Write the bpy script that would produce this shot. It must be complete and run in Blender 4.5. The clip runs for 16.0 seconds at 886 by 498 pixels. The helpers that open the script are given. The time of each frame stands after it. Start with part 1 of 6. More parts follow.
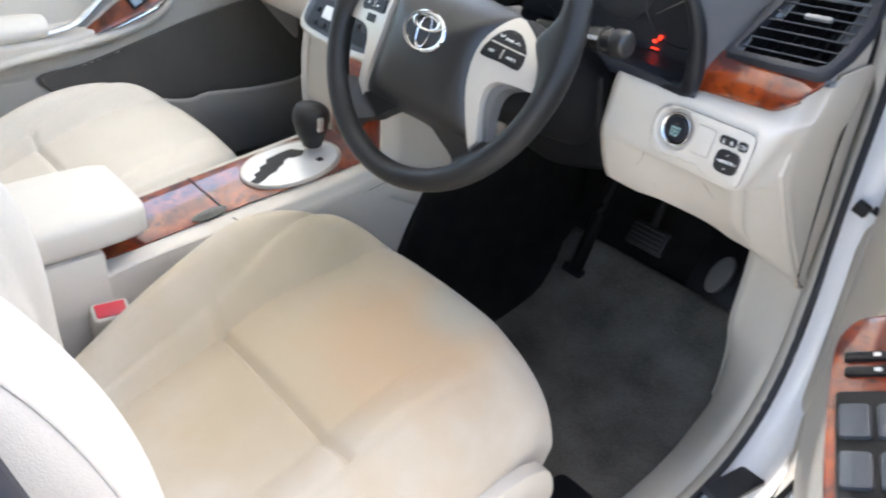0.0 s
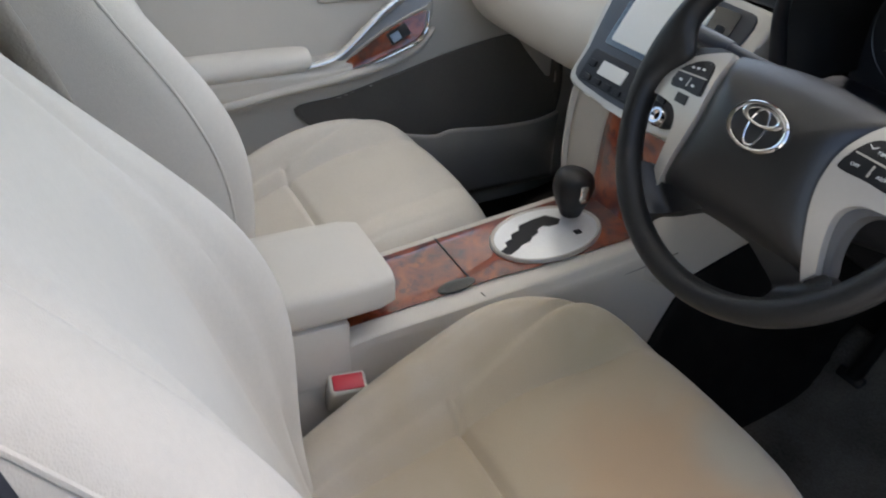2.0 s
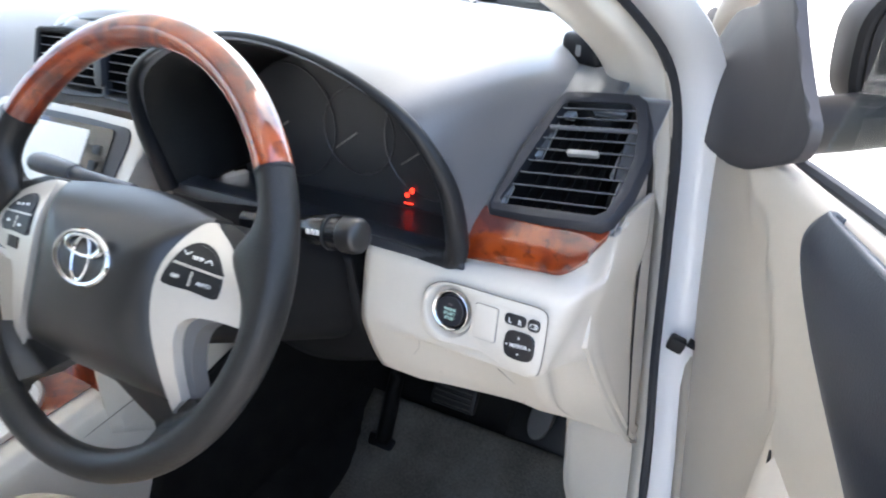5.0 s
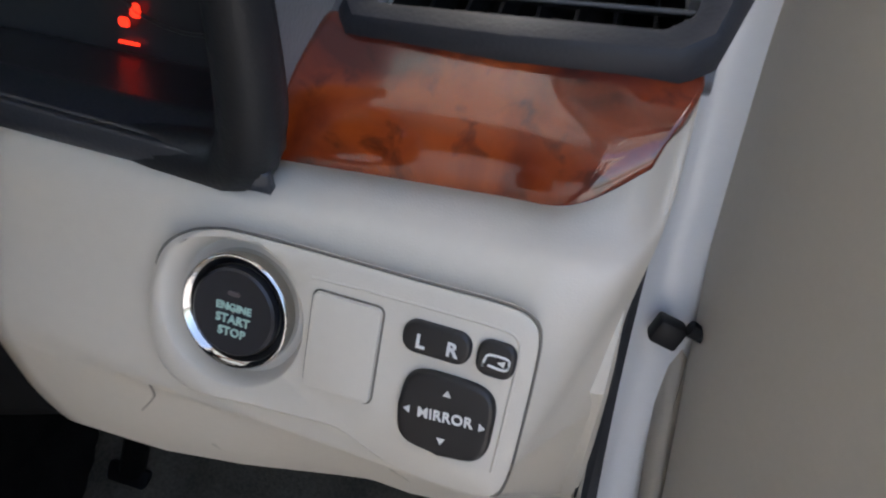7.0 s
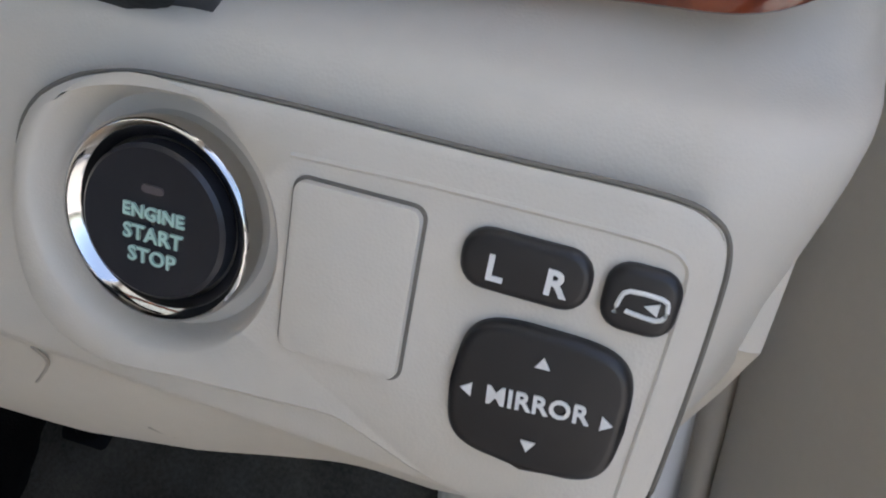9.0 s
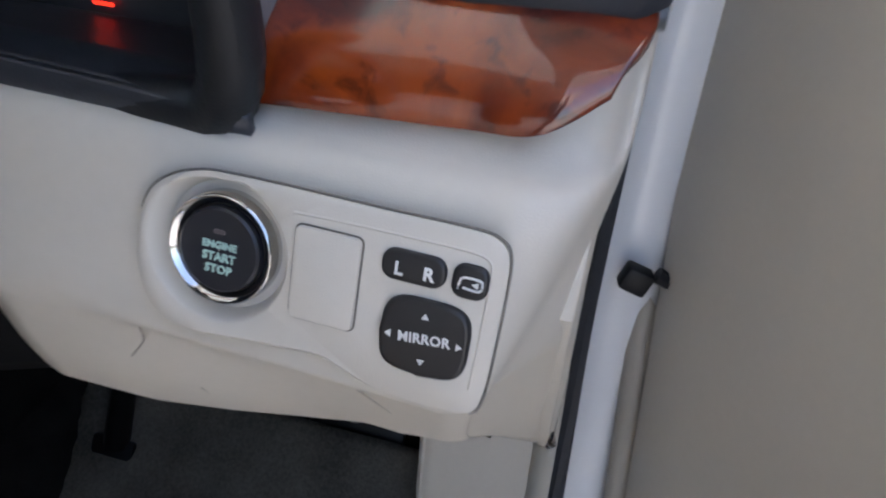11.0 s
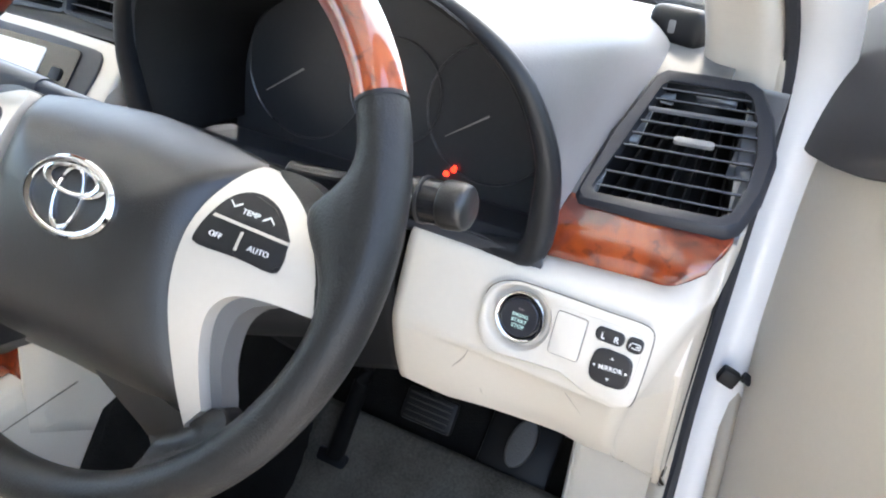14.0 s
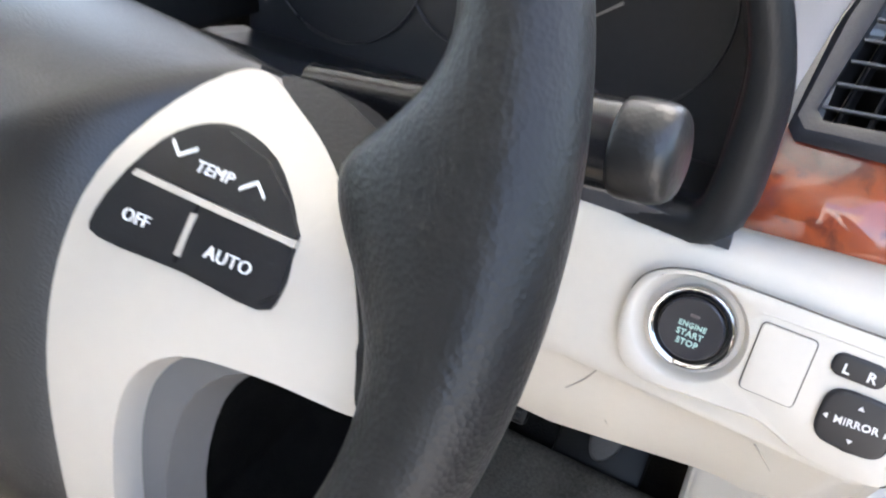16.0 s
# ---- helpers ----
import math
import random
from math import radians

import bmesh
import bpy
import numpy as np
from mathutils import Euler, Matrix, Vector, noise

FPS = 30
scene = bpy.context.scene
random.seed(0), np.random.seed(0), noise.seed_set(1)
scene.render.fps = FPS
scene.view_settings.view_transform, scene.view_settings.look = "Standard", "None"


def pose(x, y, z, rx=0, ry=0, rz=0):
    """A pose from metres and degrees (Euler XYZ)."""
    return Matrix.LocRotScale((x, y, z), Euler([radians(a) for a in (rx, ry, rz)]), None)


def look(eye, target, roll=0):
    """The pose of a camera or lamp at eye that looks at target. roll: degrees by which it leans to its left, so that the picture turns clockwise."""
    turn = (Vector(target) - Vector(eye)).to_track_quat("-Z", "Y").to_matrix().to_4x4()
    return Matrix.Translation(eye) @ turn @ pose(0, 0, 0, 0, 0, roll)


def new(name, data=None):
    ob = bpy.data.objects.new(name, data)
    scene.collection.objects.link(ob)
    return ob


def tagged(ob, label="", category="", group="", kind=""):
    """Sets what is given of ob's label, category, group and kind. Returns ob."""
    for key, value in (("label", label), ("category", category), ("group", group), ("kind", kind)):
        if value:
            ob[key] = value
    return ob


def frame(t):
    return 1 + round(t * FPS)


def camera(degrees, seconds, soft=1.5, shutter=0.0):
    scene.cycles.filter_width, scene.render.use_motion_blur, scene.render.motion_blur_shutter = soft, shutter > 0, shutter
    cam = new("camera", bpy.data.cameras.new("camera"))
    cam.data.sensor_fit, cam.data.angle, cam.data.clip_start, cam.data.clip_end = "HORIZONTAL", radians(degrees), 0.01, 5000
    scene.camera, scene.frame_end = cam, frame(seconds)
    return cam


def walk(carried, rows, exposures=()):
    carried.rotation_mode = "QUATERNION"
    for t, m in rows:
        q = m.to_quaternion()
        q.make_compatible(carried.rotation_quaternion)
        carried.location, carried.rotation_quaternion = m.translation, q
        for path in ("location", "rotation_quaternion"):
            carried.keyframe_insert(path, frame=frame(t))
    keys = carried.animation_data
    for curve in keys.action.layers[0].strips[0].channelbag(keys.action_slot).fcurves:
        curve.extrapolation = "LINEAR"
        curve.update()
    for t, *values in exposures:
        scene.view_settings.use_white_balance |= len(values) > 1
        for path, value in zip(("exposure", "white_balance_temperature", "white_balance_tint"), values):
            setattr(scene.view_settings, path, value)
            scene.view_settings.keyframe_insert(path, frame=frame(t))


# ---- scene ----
cam = camera(59.4, 16.0, soft=2.0, shutter=0.35)
PATH = [
    (0, (1.026, -0.577, 0.964), (-0.205, 0.585, -0.102), 4.2),
    (0.5, (0.988, -0.56, 0.975), (-0.364, 0.422, -0.124), 0.6),
    (1, (0.951, -0.55, 0.981), (-0.491, 0.31, -0.106), 1.0),
    (1.5, (0.884, -0.565, 0.982), (-0.599, 0.24, -0.093), 1.4),
    (2, (0.832, -0.558, 0.982), (-0.68, 0.197, -0.089), 1.8),
    (2.5, (0.817, -0.559, 0.994), (-0.75, 0.2, 0.009), -1.7),
    (3, (0.853, -0.516, 1.002), (-0.534, 0.64, 0.141), -0.4),
    (3.5, (0.878, -0.523, 1.014), (-0.318, 0.837, 0.165), 1.6),
    (4, (0.906, -0.456, 1.012), (-0.155, 1.032, 0.2), 2.7),
    (4.5, (0.913, -0.418, 1.009), (-0.062, 1.126, 0.193), 3.8),
    (5, (0.907, -0.332, 0.964), (-0.052, 1.217, 0.139), -0.3),
    (5.2, (0.89, -0.294, 0.941), (-0.045, 1.265, 0.106), -0.4),
    (7.5, (0.66, 0.089, 0.712), (0.298, 1.786, -0.282), 7.9),
    (8, (0.656, 0.11, 0.688), (0.305, 1.768, -0.375), 8.0),
    (8.5, (0.646, 0.12, 0.682), (0.307, 1.774, -0.39), 7.7),
    (10.8, (0.679, 0.056, 0.722), (0.278, 1.736, -0.285), 6.8),
    (11, (0.691, 0.019, 0.743), (0.329, 1.72, -0.245), 6.3),
    (11.5, (0.725, -0.107, 0.792), (0.2, 1.604, -0.101), 6.3),
    (12, (0.75, -0.265, 0.862), (-0.029, 1.412, 0.099), 4.6),
    (12.5, (0.78, -0.361, 0.928), (-0.182, 1.223, 0.175), 7.4),
    (13, (0.768, -0.389, 0.945), (-0.326, 1.125, 0.23), 6.8),
    (13.5, (0.749, -0.331, 0.891), (-0.146, 1.28, 0.112), 6.6),
    (14, (0.719, -0.289, 0.878), (-0.012, 1.398, 0.091), 8.8),
    (14.5, (0.687, -0.282, 0.886), (-0.044, 1.406, 0.102), 5.7),
    (15, (0.662, -0.225, 0.869), (-0.097, 1.43, 0.04), 4.8),
    (15.5, (0.603, -0.146, 0.833), (-0.175, 1.456, -0.076), 6.3),
    (16, (0.595, -0.104, 0.797), (-0.174, 1.47, -0.167), 8.0),
]
EXPOSURES = [(0, 2.96, 6840, 12), (0.5, 2.81, 6840, 13), (1.5, 2.18, 6890, 13), (2.0, 1.83, 6940, 13), (2.5, 1.83, 7040, 13), (3.0, 2.04, 6740, 10), (3.5, 2.64, 6740, 10), (4, 3.09, 6740, 11), (5, 3.04, 6580, 12), (7.5, 1.92, 7000, 14), (8.5, 1.97, 7050, 13), (11, 2.15, 6640, 15), (11.5, 2.37, 6710, 13), (12.5, 3.04, 6770, 12), (13, 2.99, 6920, 13), (13.5, 3.39, 6920, 12), (14.5, 3.44, 6870, 12), (16, 3.36, 6970, 14)]
walk(cam, [(t, look(e, a, r)) for t, e, a, r in PATH], EXPOSURES)

# ---- light ----
SUN_UP, SUN_TURN = radians(64), radians(-10)
world = bpy.data.worlds.new("sky")
scene.world = world
world.use_nodes = True
wn = world.node_tree
wn.nodes.clear()
sky = wn.nodes.new("ShaderNodeTexSky")
sky.sky_type, sky.sun_disc = "NISHITA", False
sky.sun_elevation, sky.sun_rotation = SUN_UP, SUN_TURN
sky.air_density, sky.dust_density, sky.ozone_density = 1.0, 3.0, 1.0
bg = wn.nodes.new("ShaderNodeBackground")
bg.inputs["Strength"].default_value = 0.15
wo = wn.nodes.new("ShaderNodeOutputWorld")
wn.links.new(sky.outputs[0], bg.inputs[0])
wn.links.new(bg.outputs[0], wo.inputs[0])
sun_data = bpy.data.lights.new("sun", "SUN")
sun_data.energy, sun_data.angle, sun_data.color = 3.0, radians(3), (1.0, 0.97, 0.93)
sun = new("sun", sun_data)
sun_way = Vector((math.sin(SUN_TURN) * math.cos(SUN_UP), math.cos(SUN_TURN) * math.cos(SUN_UP), math.sin(SUN_UP)))
sun.matrix_world = look((sun_way * 30), (0, 0, 0))


# ---- materials ----
def material(name, color, rough=0.5, metal=0.0, vary=0.06, scale=9.0, bump=0.0, bump_scale=900.0, coat=0.0, spec=0.5, sheen=0.0, second=None):
    """A surface with broad uneven tone, fine grain and fine relief."""
    m = bpy.data.materials.new(name)
    m.use_nodes = True
    nt = m.node_tree
    b = nt.nodes["Principled BSDF"]
    b.inputs["Roughness"].default_value, b.inputs["Metallic"].default_value = rough, metal
    b.inputs["Coat Weight"].default_value, b.inputs["Coat Roughness"].default_value = coat, 0.04
    b.inputs["Specular IOR Level"].default_value = spec
    b.inputs["Sheen Weight"].default_value = sheen
    co = nt.nodes.new("ShaderNodeTexCoord")
    n1 = nt.nodes.new("ShaderNodeTexNoise")
    n1.inputs["Scale"].default_value, n1.inputs["Detail"].default_value = scale, 5
    n2 = nt.nodes.new("ShaderNodeTexNoise")
    n2.inputs["Scale"].default_value, n2.inputs["Detail"].default_value = scale * 23, 3
    for n in (n1, n2):
        nt.links.new(co.outputs["Object"], n.inputs["Vector"])
    add = nt.nodes.new("ShaderNodeMix")
    add.inputs["Factor"].default_value = 0.35
    nt.links.new(n1.outputs["Fac"], add.inputs["A"])
    nt.links.new(n2.outputs["Fac"], add.inputs["B"])
    ramp = nt.nodes.new("ShaderNodeValToRGB")
    lo = [c * (1 - vary) for c in color]
    hi = [min(1, c * (1 + vary)) for c in (second or color)]
    ramp.color_ramp.elements[0].position, ramp.color_ramp.elements[1].position = 0.32, 0.68
    ramp.color_ramp.elements[0].color, ramp.color_ramp.elements[1].color = (*lo, 1), (*hi, 1)
    nt.links.new(add.outputs["Result"], ramp.inputs["Fac"])
    nt.links.new(ramp.outputs["Color"], b.inputs["Base Color"])
    rr = nt.nodes.new("ShaderNodeMapRange")
    rr.inputs["To Min"].default_value, rr.inputs["To Max"].default_value = max(0.02, rough - 0.07), min(1, rough + 0.07)
    nt.links.new(n1.outputs["Fac"], rr.inputs["Value"])
    nt.links.new(rr.outputs["Result"], b.inputs["Roughness"])
    if bump:
        v = nt.nodes.new("ShaderNodeTexVoronoi")
        v.inputs["Scale"].default_value = bump_scale
        nt.links.new(co.outputs["Object"], v.inputs["Vector"])
        bp = nt.nodes.new("ShaderNodeBump")
        bp.inputs["Strength"].default_value, bp.inputs["Distance"].default_value = bump, 0.0006
        nt.links.new(v.outputs["Distance"], bp.inputs["Height"])
        nt.links.new(bp.outputs["Normal"], b.inputs["Normal"])
    return m


def wood_material(name):
    """Lacquered burl veneer: red-brown ground, amber clouds, dark eyes."""
    m = material(name, (0.2, 0.03, 0.006), 0.35, coat=1.0, spec=0.25)
    m.node_tree.nodes["Principled BSDF"].inputs["Coat IOR"].default_value = 1.7
    m.node_tree.nodes["Principled BSDF"].inputs["Coat Roughness"].default_value = 0.02
    nt = m.node_tree
    b = nt.nodes["Principled BSDF"]
    co = nt.nodes["Texture Coordinate"]
    n1 = nt.nodes.new("ShaderNodeTexNoise")
    n1.inputs["Scale"].default_value, n1.inputs["Detail"].default_value, n1.inputs["Distortion"].default_value = 20, 6, 1.0
    n2 = nt.nodes.new("ShaderNodeTexNoise")
    n2.inputs["Scale"].default_value, n2.inputs["Detail"].default_value, n2.inputs["Distortion"].default_value = 75, 4, 0.6
    r1 = nt.nodes.new("ShaderNodeValToRGB")
    e = r1.color_ramp.elements
    e[0].position, e[0].color = 0.36, (0.075, 0.008, 0.0025, 1)
    e[1].position, e[1].color = 0.66, (0.29, 0.048, 0.006, 1)
    k = e.new(0.5)
    k.color = (0.18, 0.024, 0.0034, 1)
    r2 = nt.nodes.new("ShaderNodeValToRGB")
    r2.color_ramp.elements[0].position, r2.color_ramp.elements[0].color = 0.32, (0.42, 0.32, 0.28, 1)
    r2.color_ramp.elements[1].position, r2.color_ramp.elements[1].color = 0.44, (1, 1, 1, 1)
    mul = nt.nodes.new("ShaderNodeMix")
    mul.data_type, mul.blend_type = "RGBA", "MULTIPLY"
    mul.inputs["Factor"].default_value = 1.0
    for n in (n1, n2):
        nt.links.new(co.outputs["Object"], n.inputs["Vector"])
    nt.links.new(n1.outputs["Fac"], r1.inputs["Fac"])
    nt.links.new(n2.outputs["Fac"], r2.inputs["Fac"])
    nt.links.new(r1.outputs["Color"], mul.inputs["A"])
    nt.links.new(r2.outputs["Color"], mul.inputs["B"])
    nt.links.new(mul.outputs["Result"], b.inputs["Base Color"])
    return m


def glow_material(name, color, strength):
    m = bpy.data.materials.new(name)
    m.use_nodes = True
    b = m.node_tree.nodes["Principled BSDF"]
    b.inputs["Base Color"].default_value = (*color, 1)
    b.inputs["Emission Color"].default_value = (*color, 1)
    b.inputs["Emission Strength"].default_value = strength
    return m


def glass_material(name):
    m = bpy.data.materials.new(name)
    m.use_nodes = True
    nt = m.node_tree
    nt.nodes.clear()
    out = nt.nodes.new("ShaderNodeOutputMaterial")
    clear = nt.nodes.new("ShaderNodeBsdfTransparent")
    clear.inputs["Color"].default_value = (0.93, 0.96, 0.95, 1)
    gloss = nt.nodes.new("ShaderNodeBsdfGlossy")
    gloss.inputs["Roughness"].default_value = 0.02
    mix = nt.nodes.new("ShaderNodeMixShader")
    mix.inputs["Fac"].default_value = 0.04
    nt.links.new(clear.outputs[0], mix.inputs[1])
    nt.links.new(gloss.outputs[0], mix.inputs[2])
    nt.links.new(mix.outputs[0], out.inputs["Surface"])
    return m


BEIGE = material("beige_plastic", (0.60, 0.555, 0.48), 0.48, vary=0.03, bump=0.10, bump_scale=1400)
BEIGE_DARK = material("taupe_plastic", (0.40, 0.365, 0.31), 0.55, vary=0.04, bump=0.12, bump_scale=1400)
DARK = material("charcoal_soft_plastic", (0.028, 0.031, 0.038), 0.38, vary=0.10, spec=0.6, bump=0.16, bump_scale=620)
# sheen and strong specular here imitate sky glare on the dash top
DASHTOP = material("dash_top_glare", (0.048, 0.052, 0.060), 0.34, vary=0.12, spec=1.0, sheen=0.5, bump=0.12, bump_scale=620)
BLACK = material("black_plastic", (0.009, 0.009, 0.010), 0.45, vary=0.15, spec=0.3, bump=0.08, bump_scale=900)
SHROUD = material("shroud_black", (0.0065, 0.0065, 0.007), 0.55, vary=0.15, spec=0.15)
GLOSSY = material("gloss_black", (0.008, 0.008, 0.009), 0.12, vary=0.1, coat=0.6)
LEATHER = material("black_leather", (0.0125, 0.012, 0.0115), 0.42, vary=0.25, spec=0.32, bump=0.30, bump_scale=700)
AIRBAG = material("airbag_vinyl", (0.0115, 0.011, 0.0105), 0.38, vary=0.08, spec=0.55, bump=0.16, bump_scale=1100)
SILVER = material("silver_paint", (0.50, 0.465, 0.41), 0.36, metal=0.35, vary=0.03)
CHROME = material("chrome", (0.62, 0.62, 0.62), 0.09, metal=1.0, vary=0.03)
WOOD = wood_material("burl_veneer")
RUBBER = material("rubber", (0.026, 0.028, 0.034), 0.6, vary=0.2, bump=0.1)
PAINT = material("white_body_paint", (0.80, 0.81, 0.82), 0.25, vary=0.015, coat=0.5)
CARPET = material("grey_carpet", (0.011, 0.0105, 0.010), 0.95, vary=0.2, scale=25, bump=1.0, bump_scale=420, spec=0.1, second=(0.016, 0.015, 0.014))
MAT = material("grey_floor_mat", (0.082, 0.073, 0.061), 0.95, vary=0.3, scale=10, bump=1.0, bump_scale=360, spec=0.1, second=(0.135, 0.122, 0.102))
GLASS = glass_material("clear_glass")
WHITE = material("white_marking", (0.75, 0.75, 0.73), 0.5, vary=0.02)
GREENISH = material("pale_green_marking", (0.42, 0.62, 0.55), 0.5, vary=0.02)
# even off-white for both display faces
SCREEN = material("pale_display_face", (0.66, 0.66, 0.62), 0.35, vary=0.03)
CREAM = material("cream_trim", (0.66, 0.62, 0.55), 0.6, vary=0.03, bump=0.15, bump_scale=700)
RED = material("red_plastic", (0.55, 0.03, 0.05), 0.35, vary=0.05)
LAMP_RED = glow_material("red_warning_light", (1.0, 0.03, 0.012), 0.55)
CONCRETE = material("pale_concrete", (0.32, 0.31, 0.29), 0.85, vary=0.12, scale=3, bump=0.5, bump_scale=120)
BRICKWALL = material("grey_render", (0.50, 0.49, 0.47), 0.9, vary=0.12, scale=3, bump=0.5, bump_scale=90)
WALL = material("white_wall_paint", (0.82, 0.81, 0.79), 0.8, vary=0.03, scale=2, bump=0.2, bump_scale=200)


def fabric(name, stained):
    """Cream cloth with fine weave; the driver's cushion carries worn tan stains."""
    m = material(name, (0.61, 0.562, 0.485), 0.85, vary=0.05, scale=8, bump=0.45, bump_scale=700, sheen=0.25)
    if stained:
        nt = m.node_tree
        b = nt.nodes["Principled BSDF"]
        co = nt.nodes["Texture Coordinate"]
        base = b.inputs["Base Color"].links[0].from_socket
        for (cx, cy, cz), size, color, amount in (((0.34, -0.13, 0.29), 0.38, (0.44, 0.34, 0.205), 0.85), ((0.425, -0.075, 0.325), 0.155, (0.55, 0.31, 0.14), 0.48), ((0.16, -0.03, 0.325), 0.10, (0.36, 0.31, 0.19), 0.6), ((0.43, 0.025, 0.325), 0.075, (0.36, 0.36, 0.29), 0.6)):
            off = nt.nodes.new("ShaderNodeVectorMath")
            off.operation = "DISTANCE"
            off.inputs[1].default_value = (cx, cy, cz)
            wob = nt.nodes.new("ShaderNodeTexNoise")
            wob.inputs["Scale"].default_value = 13
            nt.links.new(co.outputs["Object"], wob.inputs["Vector"])
            nt.links.new(co.outputs["Object"], off.inputs[0])
            mad = nt.nodes.new("ShaderNodeMath")
            mad.operation = "MULTIPLY_ADD"
            mad.inputs[1].default_value = size * 0.5
            nt.links.new(wob.outputs["Fac"], mad.inputs[0])
            nt.links.new(off.outputs["Value"], mad.inputs[2])
            rng = nt.nodes.new("ShaderNodeMapRange")
            rng.interpolation_type = "SMOOTHSTEP"
            rng.inputs["From Min"].default_value, rng.inputs["From Max"].default_value = size * 0.55, size * 1.35
            rng.inputs["To Min"].default_value, rng.inputs["To Max"].default_value = amount, 0.0
            nt.links.new(mad.outputs[0], rng.inputs["Value"])
            mix = nt.nodes.new("ShaderNodeMix")
            mix.data_type = "RGBA"
            nt.links.new(rng.outputs["Result"], mix.inputs["Factor"])
            nt.links.new(base, mix.inputs["A"])
            mix.inputs["B"].default_value = (*color, 1)
            base = mix.outputs["Result"]
        nt.links.new(base, b.inputs["Base Color"])
    return m


CLOTH_SIDE = material("ribbed_side_cloth", (0.47, 0.42, 0.345), 0.9, vary=0.06, scale=14, bump=1.0, bump_scale=260, sheen=0.2)
CLOTH = fabric("cream_cloth", False)
CLOTH_WORN = fabric("cream_cloth_worn", True)


# ---- building helpers ----
def thing(name, label, category, group="", kind="", at=(0, 0, 0)):
    ob = tagged(new(name), label, category, group, kind)
    ob.matrix_basis = Matrix.Translation(at)
    return ob


def finish(bm, name, mat, smooth=True):
    me = bpy.data.meshes.new(name)
    bmesh.ops.recalc_face_normals(bm, faces=bm.faces)
    bm.to_mesh(me)
    bm.free()
    me.materials.append(mat)
    if smooth:
        me.shade_smooth()
        me.set_sharp_from_angle(angle=radians(38))
    return me


def part(name, bm, mat, parent, label="", smooth=True, thick=0.0, at=None):
    ob = new(name, finish(bm, name, mat, smooth))
    if at is not None:
        ob.matrix_basis = at
    ob.parent = parent
    if parent is not None:
        chain = Matrix.Identity(4)
        p = parent
        while p is not None:
            chain = p.matrix_basis @ chain
            p = p.parent
        ob.matrix_parent_inverse = chain.inverted()
    if label:
        ob["label"] = label
    if thick:
        s = ob.modifiers.new("thickness", "SOLIDIFY")
        s.thickness, s.offset = thick, -1
    return ob


def crom(pts, n, closed=False):
    """Catmull-Rom through points, n steps a span."""
    P = [Vector(p) for p in pts]
    k = len(P)
    out = []
    spans = k if closed else k - 1
    for i in range(spans):
        a = P[(i - 1) % k] if closed else P[max(i - 1, 0)]
        b, c = P[i % k], P[(i + 1) % k]
        d = P[(i + 2) % k] if closed else P[min(i + 2, k - 1)]
        for j in range(n):
            t = j / n
            out.append(0.5 * ((2 * b) + (c - a) * t + (2 * a - 5 * b + 4 * c - d) * t * t + (3 * b - a - 3 * c + d) * t ** 3))
    if not closed:
        out.append(P[-1].copy())
    return out


def grid_bm(rows, wrap=False, caps=False):
    bm = bmesh.new()
    V = [[bm.verts.new(p) for p in r] for r in rows]
    n = len(V[0])
    for i in range(len(V) - 1):
        for j in range(n if wrap else n - 1):
            q = (V[i][j], V[i][(j + 1) % n], V[i + 1][(j + 1) % n], V[i + 1][j])
            bm.faces.new(q)
    if caps:
        bm.faces.new(V[0])
        bm.faces.new(V[-1])
    return bm


def net(ctrl, nu=6, nv=6):
    """A smooth sheet through a net of control points."""
    rows = [crom(r, nv) for r in ctrl]
    cols = [crom([r[j] for r in rows], nu) for j in range(len(rows[0]))]
    return grid_bm([[c[i] for c in cols] for i in range(len(cols[0]))])


def tube(path, radius, n=10, closed=False, flat=1.0, steps=6, smooth=True):
    """A round bar along a path; radius a number or one per path point; flat squeezes it."""
    P = crom(path, steps, closed) if smooth else [Vector(p) for p in path]
    if isinstance(radius, (list, tuple)):
        R = [v.x for v in crom([(r, 0, 0) for r in radius], steps, closed)] if smooth else list(radius)
    else:
        R = [radius] * len(P)
    rows = []
    up = Vector((0.123, 0.2, 1)).normalized()
    for i, p in enumerate(P):
        a = P[(i - 1) % len(P)] if closed or i else P[0]
        b = P[(i + 1) % len(P)] if closed or i < len(P) - 1 else P[-1]
        t = (b - a).normalized()
        s = t.cross(up).normalized()
        w = s.cross(t)
        rows.append([p + (s * math.cos(k * 2 * math.pi / n) + w * math.sin(k * 2 * math.pi / n) * flat) * R[i] for k in range(n)])
    if closed:
        rows.append(rows[0])
        bm = grid_bm(rows, wrap=True)
        bmesh.ops.remove_doubles(bm, verts=bm.verts, dist=1e-6)
        return bm
    return grid_bm(rows, wrap=True, caps=True)


